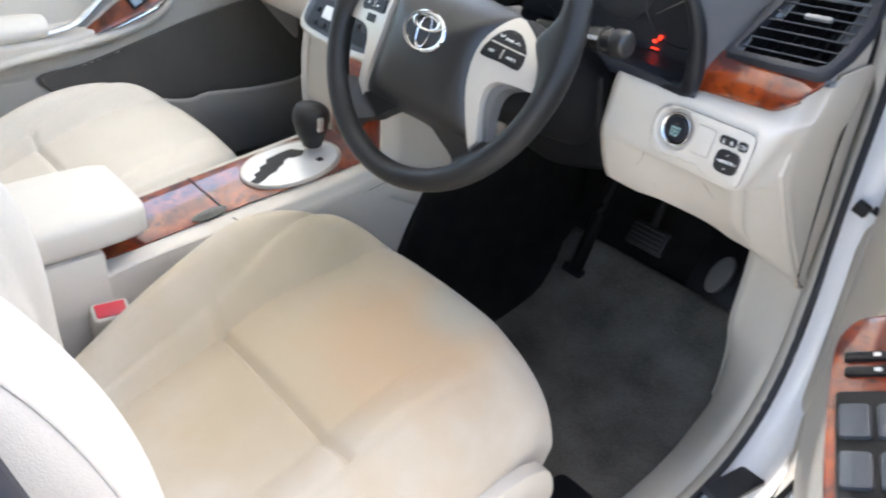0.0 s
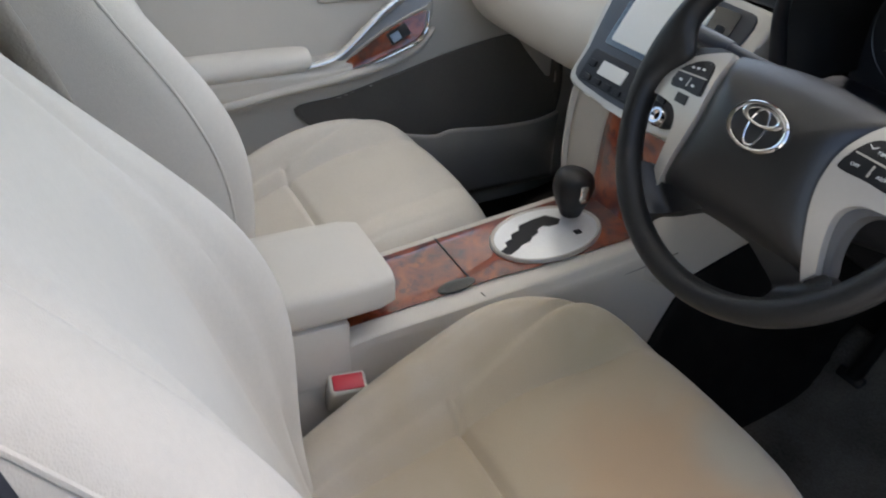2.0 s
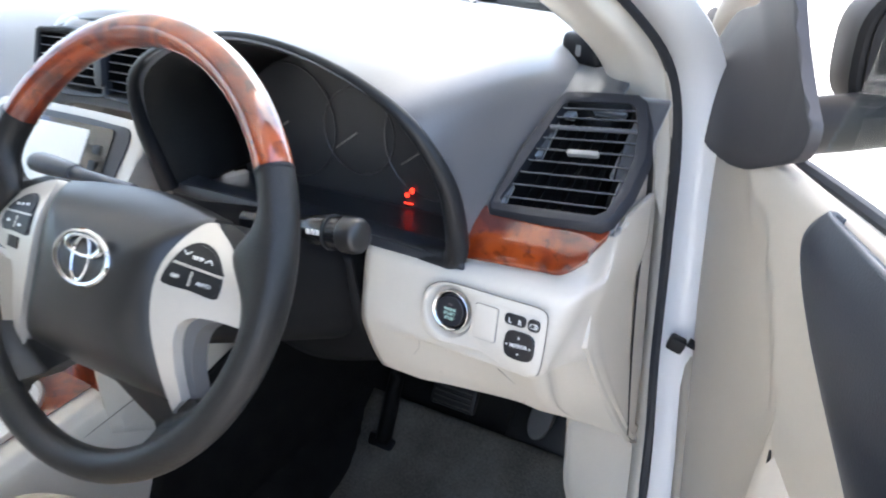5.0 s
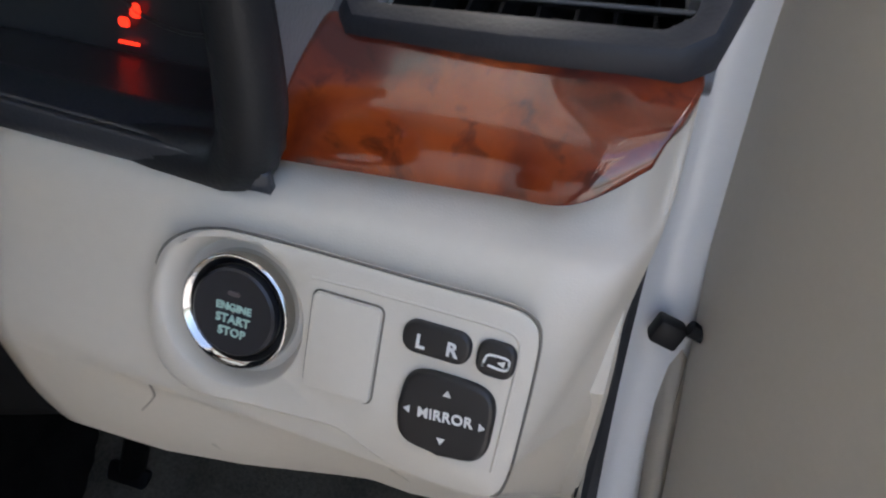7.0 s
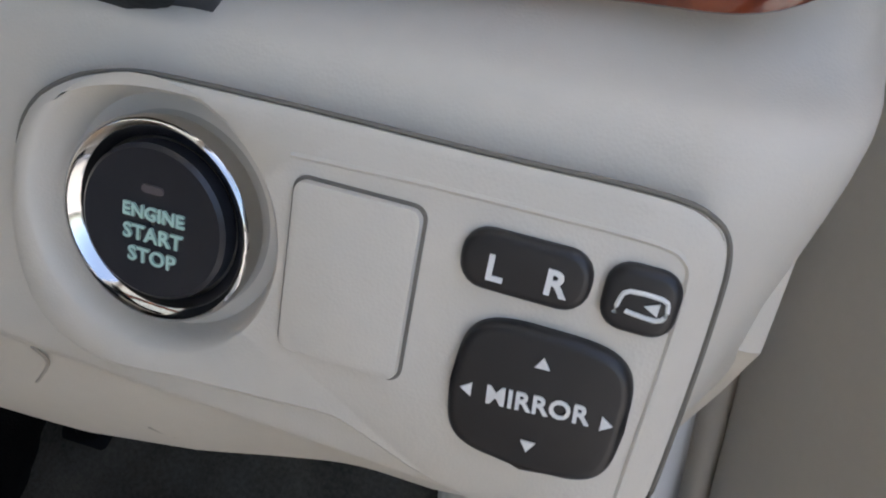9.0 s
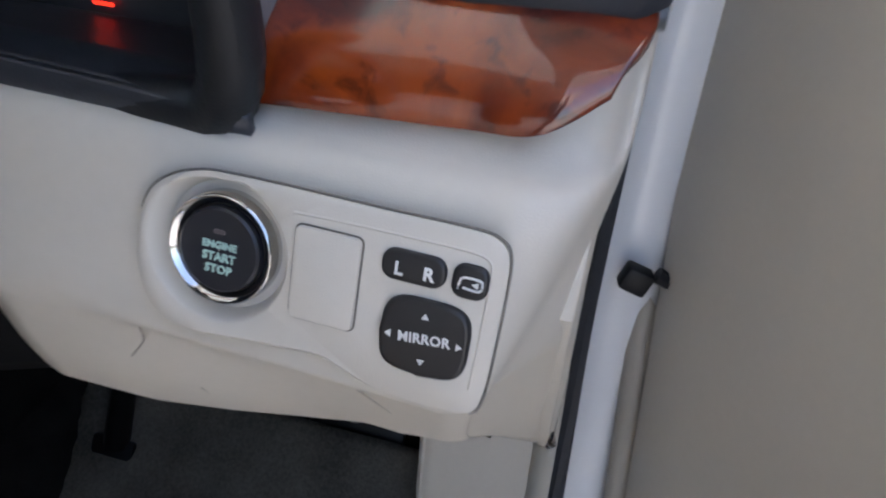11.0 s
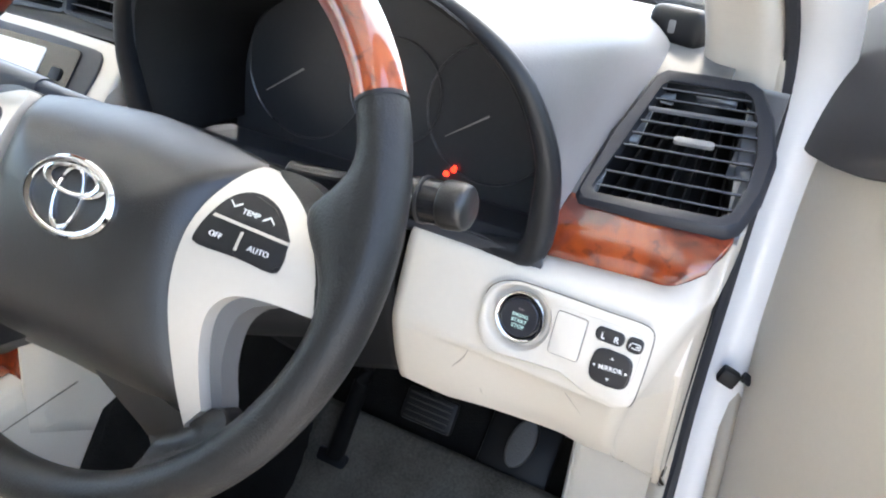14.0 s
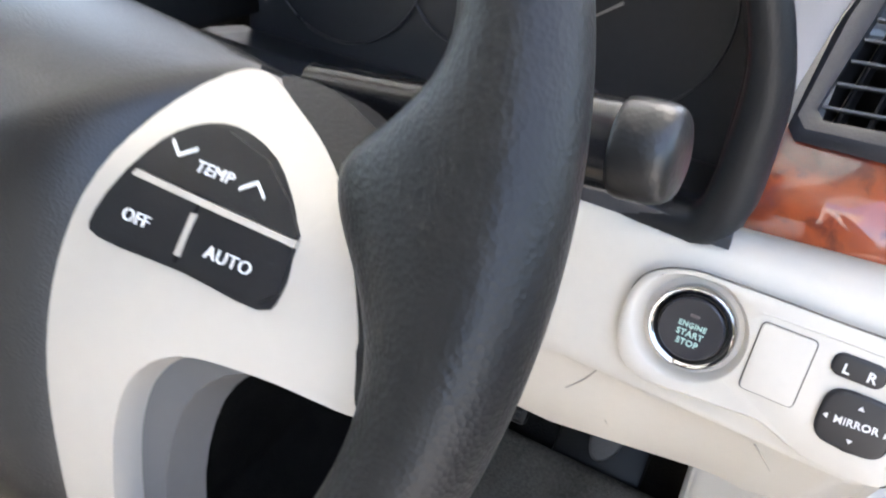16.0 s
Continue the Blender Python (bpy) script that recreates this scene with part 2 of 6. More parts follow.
def plate(outline, depth, m=Matrix.Identity(4), bevel=0.001, segs=2, bulge=None):
    """A slab from an outline in its own plane, raised along z by depth, with rounded top edges; bulge(x, y) lifts it."""
    bm = bmesh.new()
    lo = [bm.verts.new((p[0], p[1], 0)) for p in outline]
    f = bm.faces.new(lo)
    r = bmesh.ops.extrude_face_region(bm, geom=[f])
    top = [g for g in r["geom"] if isinstance(g, bmesh.types.BMVert)]
    for v in top:
        v.co.z = depth
    if bevel:
        ts = set(top)
        edges = [e for e in bm.edges if e.verts[0] in ts and e.verts[1] in ts]
        bmesh.ops.bevel(bm, geom=edges, offset=bevel, segments=segs, profile=0.6, affect="EDGES", clamp_overlap=True)
    if bulge:
        big = [f for f in bm.faces if len(f.verts) > 8]
        bmesh.ops.triangulate(bm, faces=big)
        for v in bm.verts:
            v.co.z += bulge(v.co.x, v.co.y)
    bmesh.ops.transform(bm, matrix=m, verts=bm.verts)
    return bm


def rrect(w, h, r, n=5, cx=0.0, cy=0.0):
    out = []
    for sx, sy, a0 in ((1, 1, 0), (-1, 1, 90), (-1, -1, 180), (1, -1, 270)):
        for k in range(n + 1):
            a = radians(a0 + 90 * k / n)
            out.append((cx + sx * (w / 2 - r) + r * math.cos(a), cy + sy * (h / 2 - r) + r * math.sin(a)))
    return out


def ring_pts(rx, ry, n=40, cx=0.0, cy=0.0):
    return [(cx + rx * math.cos(2 * math.pi * k / n), cy + ry * math.sin(2 * math.pi * k / n)) for k in range(n)]


def smooth2(pts, n=5):
    return [(p.x, p.y) for p in crom([(x, y, 0) for x, y in pts], n, True)]


def annulus(ro, ri, depth, m=Matrix.Identity(4), n=48, sx=1.0):
    """A ring with a rounded crown."""
    rows = []
    for rad, z in ((ri, 0), (ri, depth * 0.7), ((ri * 0.6 + ro * 0.4), depth), ((ri * 0.3 + ro * 0.7), depth), (ro, depth * 0.6), (ro, 0)):
        rows.append([m @ Vector((rad * math.cos(2 * math.pi * k / n) * sx, rad * math.sin(2 * math.pi * k / n), z)) for k in range(n)])
    return grid_bm(rows, wrap=True)


def box(sx, sy, sz, m=Matrix.Identity(4), bevel=0.004, segs=2):
    bm = bmesh.new()
    bmesh.ops.create_cube(bm, size=1)
    for v in bm.verts:
        v.co = Vector((v.co.x * sx, v.co.y * sy, v.co.z * sz))
    if bevel:
        bmesh.ops.bevel(bm, geom=bm.edges[:], offset=bevel, segments=segs, profile=0.5, affect="EDGES", clamp_overlap=True)
    bmesh.ops.transform(bm, matrix=m, verts=bm.verts)
    return bm


def frame_at(o, x, y):
    """A local frame: x and y span a surface, z points out of it."""
    X = Vector(x).normalized()
    Z = X.cross(Vector(y)).normalized()
    Y = Z.cross(X)
    return Matrix(((X.x, Y.x, Z.x, o[0]), (X.y, Y.y, Z.y, o[1]), (X.z, Y.z, Z.z, o[2]), (0, 0, 0, 1)))


def lettering(name, text, size, m, mat, parent, depth=0.0003, stretch=1.0, bold=0.0):
    """Flat raised letters in the built-in font, turned into a mesh."""
    cu = bpy.data.curves.new(name, "FONT")
    cu.body, cu.size, cu.align_x, cu.align_y, cu.extrude = text, size, "CENTER", "CENTER", depth
    cu.resolution_u = 3
    cu.offset = bold
    cu.space_character = 1.06
    tmp = bpy.data.objects.new(name, cu)
    scene.collection.objects.link(tmp)
    dg = bpy.context.evaluated_depsgraph_get()
    me = bpy.data.meshes.new_from_object(tmp.evaluated_get(dg))
    bpy.data.objects.remove(tmp)
    bm = bmesh.new()
    bm.from_mesh(me)
    bmesh.ops.transform(bm, matrix=m @ Matrix.Diagonal((stretch, 1, 1, 1)), verts=bm.verts)
    return part(name, bm, mat, parent, smooth=False)


# ---- shell of the car ----
def sheet(name, outline, mat, m, depth, label, category, bevel=0.004):
    ob = part(name, plate(outline, depth, m, bevel), mat, None)
    return tagged(ob, label, category, kind="structure")


ground = part("ground", grid_bm([[(x, y, -0.36) for x in np.linspace(-60, 60, 9)] for y in np.linspace(-60, 60, 9)]), CONCRETE, None)
tagged(ground, "pale concrete yard under the car", "ground", kind="structure")

# unseen roof, added to keep direct sun off the cabin
sun_block = part("sun_block_roof", box(4.3, 4.15, 0.12, pose(-1.40, -0.525, 2.75), 0), WALL, None)
tagged(sun_block, "unseen plain pale roof added to block the sun", "roof", kind="structure")

# unseen wall added to bounce sunlight onto dash, wheel and door
for nm, bx in (("bounce_wall", box(3.0, 0.15, 3.05, pose(-0.6, -3.36, 1.165), 0)),):
    w = part(nm, bx, BRICKWALL, None)
    tagged(w, "unseen plain grey rendered wall added to bounce light", "wall", kind="structure")

floor_rows = []
for x in np.linspace(-0.71, 0.71, 30):
    tunnel = 0.16 * math.exp(-(x / 0.13) ** 4)
    side = 0.05 * max(0, (abs(x) - 0.64) / 0.07) ** 2
    prof = [(-1.2, -0.03), (-0.6, -0.04), (-0.1, -0.05), (0.3, -0.05), (0.52, -0.03), (0.66, 0.06), (0.80, 0.20), (0.88, 0.36), (0.92, 0.6)]
    floor_rows.append(crom([(x, y, z + tunnel * (1 if y < 0.6 else 0.4) + side) for y, z in prof], 5))
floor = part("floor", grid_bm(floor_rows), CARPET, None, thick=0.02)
tagged(floor, "dark grey carpet in the footwells, rising to the toe board", "floor", kind="structure")

# body side with the door opening on the driver's side
pillar = thing("door_pillar", "white painted door pillar with beige trim and black rubber seal", "car pillar", kind="structure")
STRIP = [(0.632, 0.06, 1.02), (0.655, 0.228, 0.943), (0.678, 0.366, 0.872), (0.691, 0.452, 0.808), (0.696, 0.488, 0.725), (0.697, 0.498, 0.60), (0.699, 0.501, 0.44), (0.705, 0.500, 0.31), (0.711, 0.473, 0.17), (0.716, 0.395, 0.08), (0.719, 0.265, 0.045), (0.721, 0.0, 0.036), (0.722, -0.4, 0.036)]
part("seal", tube(STRIP, 0.0068, 8), RUBBER, pillar, "black rubber door seal")


def band(line, o1, o2, steps=5):
    """A sheet between two offsets of one line, the offsets given as (x, out of the opening)."""
    P = crom(line, steps)
    rows = []
    for i, p in enumerate(P):
        t = (P[min(i + 1, len(P) - 1)] - P[max(i - 1, 0)]).normalized()
        n = Vector((1, 0, 0)).cross(t).normalized()
        n = n if n.dot(p - Vector((0, -0.25, 0.55))) > 0 else -n
        rows.append([p + Vector((o[0], 0, 0)) + n * o[1] for o in (o1, ((o1[0] + o2[0]) / 2, (o1[1] + o2[1]) / 2), o2)])
    return grid_bm(rows)


part("painted_flange", band(STRIP, (0.0, 0.0), (0.050, 0.013)), PAINT, pillar, "white painted door flange", thick=0.004)
part("painted_side", band(STRIP[5:], (0.050, 0.013), (0.060, 0.09)), PAINT, pillar, "white painted hinge pillar", thick=0.004)
part("inner_trim", band(STRIP[3:], (-0.001, -0.002), (-0.026, 0.022)), BEIGE, pillar, "beige plastic trim along the opening", thick=0.004)


def sill_rows(line, steps=6):
    """Sill trim: close to the opening in front, reaching down to the carpet along the sill."""
    P = crom(line, steps)
    rows = []
    for i, p in enumerate(P):
        t = (P[min(i + 1, len(P) - 1)] - P[max(i - 1, 0)]).normalized()
        n = Vector((1, 0, 0)).cross(t).normalized()
        n = n if n.dot(p - Vector((0, -0.25, 0.55))) > 0 else -n
        w = float(np.interp(math.degrees(math.atan2(-n.z, n.y)), [0, 15, 45, 75, 90], [0.020, 0.030, 0.145, 0.110, 0.092]))
        offs = [(-0.024, 0.020), (-0.042, 0.023), (-0.072, 0.016 + 0.30 * w), (-0.100, 0.008 + 0.66 * w), (-0.116, w), (-0.122, w + 0.018), (-0.123, w + 0.16)]
        rows.append(crom([p + Vector((o, 0, 0)) + n * d for o, d in offs], 5))
    return grid_bm(rows)


part("sill_trim", sill_rows(STRIP[4:]), BEIGE, pillar, "smooth beige plastic sill and kick trim", thick=0.004)

# windscreen pillars: a broad soft trim between the door seal and the glass
SEAL_SIDE = [(0.585, -0.30, 1.185), (0.632, 0.06, 1.02), (0.655, 0.228, 0.943), (0.678, 0.366, 0.872), (0.691, 0.448, 0.812), (0.696, 0.482, 0.745), (0.697, 0.496, 0.68), (0.697, 0.50, 0.62)]
GLASS_SIDE = [(0.500, -0.30, 1.165), (0.570, 0.06, 1.010), (0.600, 0.218, 0.928), (0.617, 0.318, 0.874), (0.619, 0.412, 0.829), (0.620, 0.468, 0.787), (0.622, 0.490, 0.745), (0.624, 0.505, 0.70)]
for s in (1, -1):
    ctrl = []
    for (ax, ay, az), (bx, by, bz) in zip(SEAL_SIDE, GLASS_SIDE):
        mx, my, mz = (ax + bx) / 2, (ay + by) / 2, (az + bz) / 2
        ctrl.append([(s * x, y, z) for x, y, z in ((ax - 0.002, ay + 0.014, az + 0.008), (ax - 0.007, ay + 0.001, az), (mx + 0.012, my - 0.008, mz - 0.004), (mx - 0.014, my - 0.007, mz - 0.003), (bx + 0.003, by - 0.003, bz - 0.001), (bx - 0.001, by + 0.004, bz + 0.004), (bx + 0.006, by + 0.022, bz + 0.014))])
    ob = part("windscreen_pillar", net(ctrl, 5, 4), CREAM, None, thick=0.003)
    tagged(ob, "cream plastic windscreen pillar trim", "car pillar", kind="structure")
roof = part("roof", net([[(x, y, 1.17 + 0.03 * (1 - (x / 0.6) ** 2)) for x in (-0.58, -0.3, 0, 0.3, 0.58)] for y in (-0.3, -0.7, -1.2, -1.9)]), CREAM, None, thick=0.02)
tagged(roof, "cream headliner under the roof", "roof", kind="structure")
fire = part("firewall", plate([(-0.74, -0.1), (0.74, -0.1), (0.74, 0.70), (-0.74, 0.70)], 0.02, frame_at((0, 0.97, 0), (1, 0, 0), (0, 0, 1)), 0), BLACK, None)
tagged(fire, "black bulkhead behind the dashboard", "bulkhead", kind="structure")
for s in (1, -1):
    kick = part("kick_panel", plate([(0.50 if s > 0 else 0.30, -0.08), (0.98, -0.08), (0.98, 0.79), (0.50 if s > 0 else 0.30, 0.66)], 0.02, frame_at((s * 0.745, 0, 0), (0, 1, 0), (0, 0, 1)), 0.004), BEIGE_DARK, None)
    tagged(kick, "taupe kick panel at the side of the footwell", "trim panel", kind="structure")
# unseen sheet added to close the cabin behind the front seats
rear = part("rear_bulkhead", net([[(x, -1.25 - 0.2 * k, -0.03 + 0.35 * k) for x in (-0.7, -0.3, 0.3, 0.7)] for k in (0, 1, 2, 3)]), CLOTH, None, thick=0.02)
tagged(rear, "unseen cream cloth bulkhead added to close the rear", "seat", kind="structure")
for s in (1, -1):
    back = part("rear_side", net([[(s * 0.735, -0.76, z), (s * 0.735, -1.3, z), (s * 0.70, -1.95, z)] for z in (-0.05, 0.35, 0.72)], 3, 3), BEIGE, None, thick=0.02)
    tagged(back, "beige trim of the rear side wall", "trim panel", kind="structure")


# opaque dark panes, unseen, added to shut the rear windows against light
REAR_BLOCK = material("rear_light_block", (0.012, 0.013, 0.014), 0.15, vary=0.05)
for s in (1, -1):
    tint = part("rear_window", net([[(s * 0.733, y, 0.71), (s * 0.70, y, 0.92), (s * 0.60, y, 1.165)] for y in (-0.80, -1.2, -1.62, -1.95)], 2, 3), REAR_BLOCK, None, thick=0.006)
    tagged(tint, "opaque dark pane added to shut out light at the rear side", "car window", kind="structure")
for nm, bx in (("underbody", box(1.54, 3.1, 0.02, pose(0, -0.50, -0.11), 0)), ("body_side", box(0.015, 3.1, 0.86, pose(-0.790, -0.50, 0.28), 0.004)), ("front_wing", box(0.015, 0.46, 0.86, pose(0.790, 0.80, 0.28), 0.004)), ("rear_body_side", box(0.015, 1.24, 0.86, pose(0.775, -1.41, 0.28), 0.004))):
    skin = part(nm, bx, PAINT if nm != "underbody" else BLACK, None)
    tagged(skin, "white painted outer body panel of the car" if nm != "underbody" else "dark underbody of the car", "car body", kind="structure")
tint = part("rear_screen", net([[(x, -1.95, 0.70), (x, -1.93, 0.95), (x, -1.89, 1.18)] for x in (-0.70, -0.3, 0.3, 0.70)], 3, 3), REAR_BLOCK, None, thick=0.006)
tagged(tint, "opaque dark pane added to shut out light from behind", "car window", kind="structure")


# ---- dashboard ----
dash = thing("dashboard", "charcoal over beige car dashboard with burl wood strips", "dashboard")


def mixp(table, x):
    xs = [t[0] for t in table]
    if x <= xs[0]:
        return table[0][1]
    for (a, pa), (b, pb) in zip(table, table[1:]):
        if x <= b:
            f = (x - a) / (b - a)
            f = f * f * (3 - 2 * f)
            return [(p[0] * (1 - f) + q[0] * f, p[1] * (1 - f) + q[1] * f) for p, q in zip(pa, pb)]
    return table[-1][1]


TOP_SIDE = [(0.83, 0.800), (0.72, 0.812), (0.58, 0.812), (0.475, 0.798), (0.425, 0.776), (0.35, 0.729), (0.292, 0.690), (0.315, 0.680)]
TOP_MID = [(0.85, 0.806), (0.74, 0.823), (0.58, 0.830), (0.42, 0.828), (0.335, 0.814), (0.312, 0.770), (0.305, 0.715), (0.33, 0.700)]
TOP_PASS = [(0.85, 0.806), (0.74, 0.819), (0.58, 0.822), (0.45, 0.812), (0.385, 0.786), (0.335, 0.742), (0.290, 0.695), (0.315, 0.682)]
TOPS = [(-0.70, TOP_SIDE), (-0.58, TOP_SIDE), (-0.38, TOP_PASS), (-0.20, TOP_PASS), (-0.10, TOP_MID), (0.10, TOP_MID), (0.20, TOP_MID), (0.56, TOP_SIDE), (0.70, TOP_SIDE)]
rows = []
for x in np.linspace(-0.70, 0.70, 113):
    prof = mixp(TOPS, x)
    if abs(x - 0.36) < 0.195:
        prof = [(y, z) if y > 0.46 else (0.46, 0.795 - 0.03 * k) for k, (y, z) in enumerate(prof)]
    rows.append(crom([(x, y - 0.10 * (x / 0.7) ** 2 * max(0, (y - 0.5) / 0.4), z) for y, z in prof], 8))
VENTS = [[(0.602, 0.400), (0.670, 0.414), (0.690, 0.291), (0.582, 0.289)], [(-0.604, 0.410), (-0.678, 0.425), (-0.697, 0.281), (-0.584, 0.289)]]


def inside(p, poly):
    hit = False
    for (ax, ay), (bx, by) in zip(poly, poly[1:] + poly[:1]):
        if (ay > p.y) != (by > p.y) and p.x < ax + (bx - ax) * (p.y - ay) / (by - ay):
            hit = not hit
    return hit


pad = grid_bm(rows)
gone = []
for f in pad.faces:
    c = f.calc_center_median()
    if any(inside(c, v) for v in VENTS) or (abs(c.x) > 0.650 and c.y > 0.43) or (-0.156 < c.x < 0.136 and 0.728 < c.z < 0.800 and c.y < 0.345):
        gone.append(f)
bmesh.ops.delete(pad, geom=gone, context="FACES")
part("top_pad", pad, DASHTOP, dash, "charcoal grained soft dash top", thick=0.006)

# arched cowl over the dials
CX = 0.36


def lip():
    """The cowl's rim, from the right foot over the top to the left foot."""
    pts = [(0.205, 0.252, 0.645), (0.206, 0.240, 0.690), (0.203, 0.226, 0.735), (0.180, 0.208, 0.785), (0.135, 0.200, 0.818), (0.07, 0.196, 0.840), (0.0, 0.195, 0.848)]
    full = pts + [(-x, y, z) for x, y, z in pts[-2::-1]]
    return [Vector((CX + x, y, z)) for x, y, z in full]


LIP = lip()
BASE = []
foot = [(0.212, 0.330, 0.650), (0.214, 0.335, 0.712), (0.224, 0.395, 0.765), (0.234, 0.50, 0.797), (0.19, 0.60, 0.808), (0.10, 0.66, 0.815), (0.0, 0.68, 0.818)]
for x, y, z in foot + [(-x, y, z) for x, y, z in foot[-2::-1]]:
    BASE.append(Vector((CX + x, y, z)))
L1, B1 = crom(LIP, 5), crom(BASE, 5)
rows = []
for l, b in zip(L1, B1):
    up = 0.016 * max(0, min(1, (l.z - 0.68) / 0.12))
    m1 = l.lerp(b, 0.22) + Vector((0, 0, up))
    m2 = l.lerp(b, 0.6) + Vector((0, 0, up * 1.3))
    lead = l + Vector(((CX - l.x) * 0.035, 0.006, -0.005))
    rows.append(crom([lead, l, m1, m2, b + Vector((0, 0.01, -0.012))], 5))
part("dial_cowl", grid_bm(rows), DASHTOP, dash, "charcoal arched cowl over the dials", thick=0.004)
rows = []
for l in L1:
    k = Vector((CX + (l.x - CX) * 0.90, 0.37, 0.665 + (l.z - 0.665) * 0.80))
    rows.append([l + Vector(((CX - l.x) * 0.035, 0.006, -0.005)), l.lerp(k, 0.4) + Vector(((CX - l.x) * 0.03, 0, -0.006)), k])
part("cowl_rim", tube([(0.30, 0.264, 0.637), (0.46, 0.262, 0.638), (0.535, 0.258, 0.640), (0.560, 0.252, 0.650)] + LIP[1:], [0.004, 0.007, 0.0105, 0.0115, 0.011, 0.009, 0.007, 0.005, 0.004, 0.004, 0.004, 0.005, 0.007, 0.009, 0.011, 0.012], 12), material("cowl_edge", (0.011, 0.012, 0.014), 0.45, vary=0.1, spec=0.35, bump=0.15, bump_scale=620), dash, "rounded charcoal cowl rim")
part("cowl_lining", grid_bm(rows), material("matt_black_lining", (0.021, 0.0205, 0.020), 0.6, vary=0.15, spec=0.25), dash, "matt black cowl lining", thick=0.003)
face = [(CX + (l.x - CX) * 0.93, 0.625 + (l.z - 0.645) * 0.96) for l in L1]
cluster_m = frame_at((0, 0.372, 0), (1, 0, 0), (0, 0.0, 1))
# black panel lifted to grey: glare haze is put into its colour
cluster = part("dial_panel", plate([(x, z) for x, z in reversed(face)], 0.004, cluster_m, 0), material("dial_haze_grey", (0.045, 0.045, 0.047), 0.35, vary=0.1, spec=0.5), dash, "black instrument panel")
for cx, r in ((0.255, 0.072), (0.36, 0.052), (0.462, 0.066)):
    m = frame_at((cx, 0.3665, 0.715), (1, 0, 0), (0, 0, 1))
    part("dial_ring", annulus(r, r - 0.0018, 0.002, m), material("smoked_ring", (0.09, 0.09, 0.092), 0.3, metal=0.5), cluster)
    part("needle", plate([(-0.001, 0), (0.001, 0), (0.0004, r * 0.75), (-0.0004, r * 0.75)], 0.002, m @ pose(0, 0, 0.003, 0, 0, 125), 0), material("needle_white", (0.35, 0.33, 0.3), 0.4), cluster)
for x, z in ((0.4340, 0.6555), (0.4270, 0.6500)):
    part("warning_light", plate(rrect(0.0058, 0.0048, 0.0018), 0.001, frame_at((x, 0.3655, z), (1, 0, 0), (0, 0, 1)), 0), LAMP_RED, cluster, "lit red warning light")
part("warning_light", plate(rrect(0.012, 0.0016, 0.0007), 0.001, frame_at((0.4290, 0.3655, 0.6400), (1, 0, 0), (0, 0, 1)), 0), LAMP_RED, cluster, "lit red warning bar")
part("warning_light", plate(rrect(0.0035, 0.0035, 0.001), 0.001, frame_at((0.4350, 0.3650, 0.6585), (1, 0, 0), (0, 0, 1)), 0), LAMP_RED, cluster)
# shelf under the dials
part("cowl_sill", net([[(0.150, 0.262, 0.650), (0.36, 0.262, 0.648), (0.568, 0.250, 0.646)], [(0.150, 0.285, 0.652), (0.36, 0.285, 0.650), (0.56, 0.275, 0.650)], [(0.150, 0.30, 0.640), (0.36, 0.30, 0.638), (0.56, 0.295, 0.640)], [(0.16, 0.37, 0.634), (0.36, 0.37, 0.634), (0.555, 0.37, 0.634)]]), DARK, dash, thick=0.004)
part("cowl_sill", net([[(0.150, 0.262, 0.650), (0.36, 0.262, 0.648), (0.57, 0.250, 0.646)], [(0.150, 0.266, 0.635), (0.36, 0.266, 0.63), (0.57, 0.258, 0.636)], [(0.150, 0.33, 0.62), (0.36, 0.33, 0.62), (0.565, 0.31, 0.63)]]), DARK, dash, thick=0.004)

# beige lower panel, driver's side
LOW = [(0.312, 0.681), (0.288, 0.682), (0.264, 0.646), (0.243, 0.634), (0.2335, 0.600), (0.2275, 0.570)]


def tuck(x, z):
    """The lower end of the panel is cut back on a slant."""
    return x - 0.034 * max(0.0, min(1.0, (0.615 - z) / 0.10)) * max(0.0, min(1.0, (x - 0.60) / 0.09))


def low_profile(x, dy=0.0):
    """Front face, the ridge under the switches, the recessed band below it and its return."""
    f = min(1.0, max(0.0, (x - 0.49) / 0.07))
    tx = tuck(x, 0.50)
    by = float(np.interp(tx, [0.45, 0.50, 0.54, 0.58, 0.60, 0.62, 0.65, 0.69], [0.268, 0.274, 0.279, 0.304, 0.322, 0.338, 0.385, 0.455]))
    bz = float(np.interp(tx, [0.45, 0.50, 0.54, 0.58, 0.60, 0.62, 0.65, 0.69], [0.482, 0.476, 0.478, 0.464, 0.452, 0.437, 0.405, 0.352]))
    slant = -0.04 * (x - 0.62)
    top = [(y + slant + dy, z) for y, z in LOW[:6]]
    ridge = [(0.2282 - 0.0012 * f + slant + dy, 0.557), (0.2305 + 0.0105 * f + slant + dy, 0.5480)]
    sy, sz = ridge[1]
    return top + ridge + [(sy + 0.42 * (by - sy), sz + 0.52 * (bz - sz)), (by, bz), (by + 0.012, bz - 0.001), (by + 0.05, bz + 0.012)]


def low_at(x, z):
    prof = low_profile(x)
    for (ya, za), (yb, zb) in zip(prof[4:9], prof[5:10]):
        if zb <= z <= za:
            return Vector((tuck(x, z), ya + (yb - ya) * (za - z) / (za - zb) - 0.0004, z))


rows = []
for x in np.linspace(0.455, 0.668, 24):
    cut = 9 if x > 0.566 else 0.636
    rows.append(crom([(tuck(x, z), max(y, 0.262) if z > cut else y, min(z, cut)) for y, z in low_profile(x)], 5))
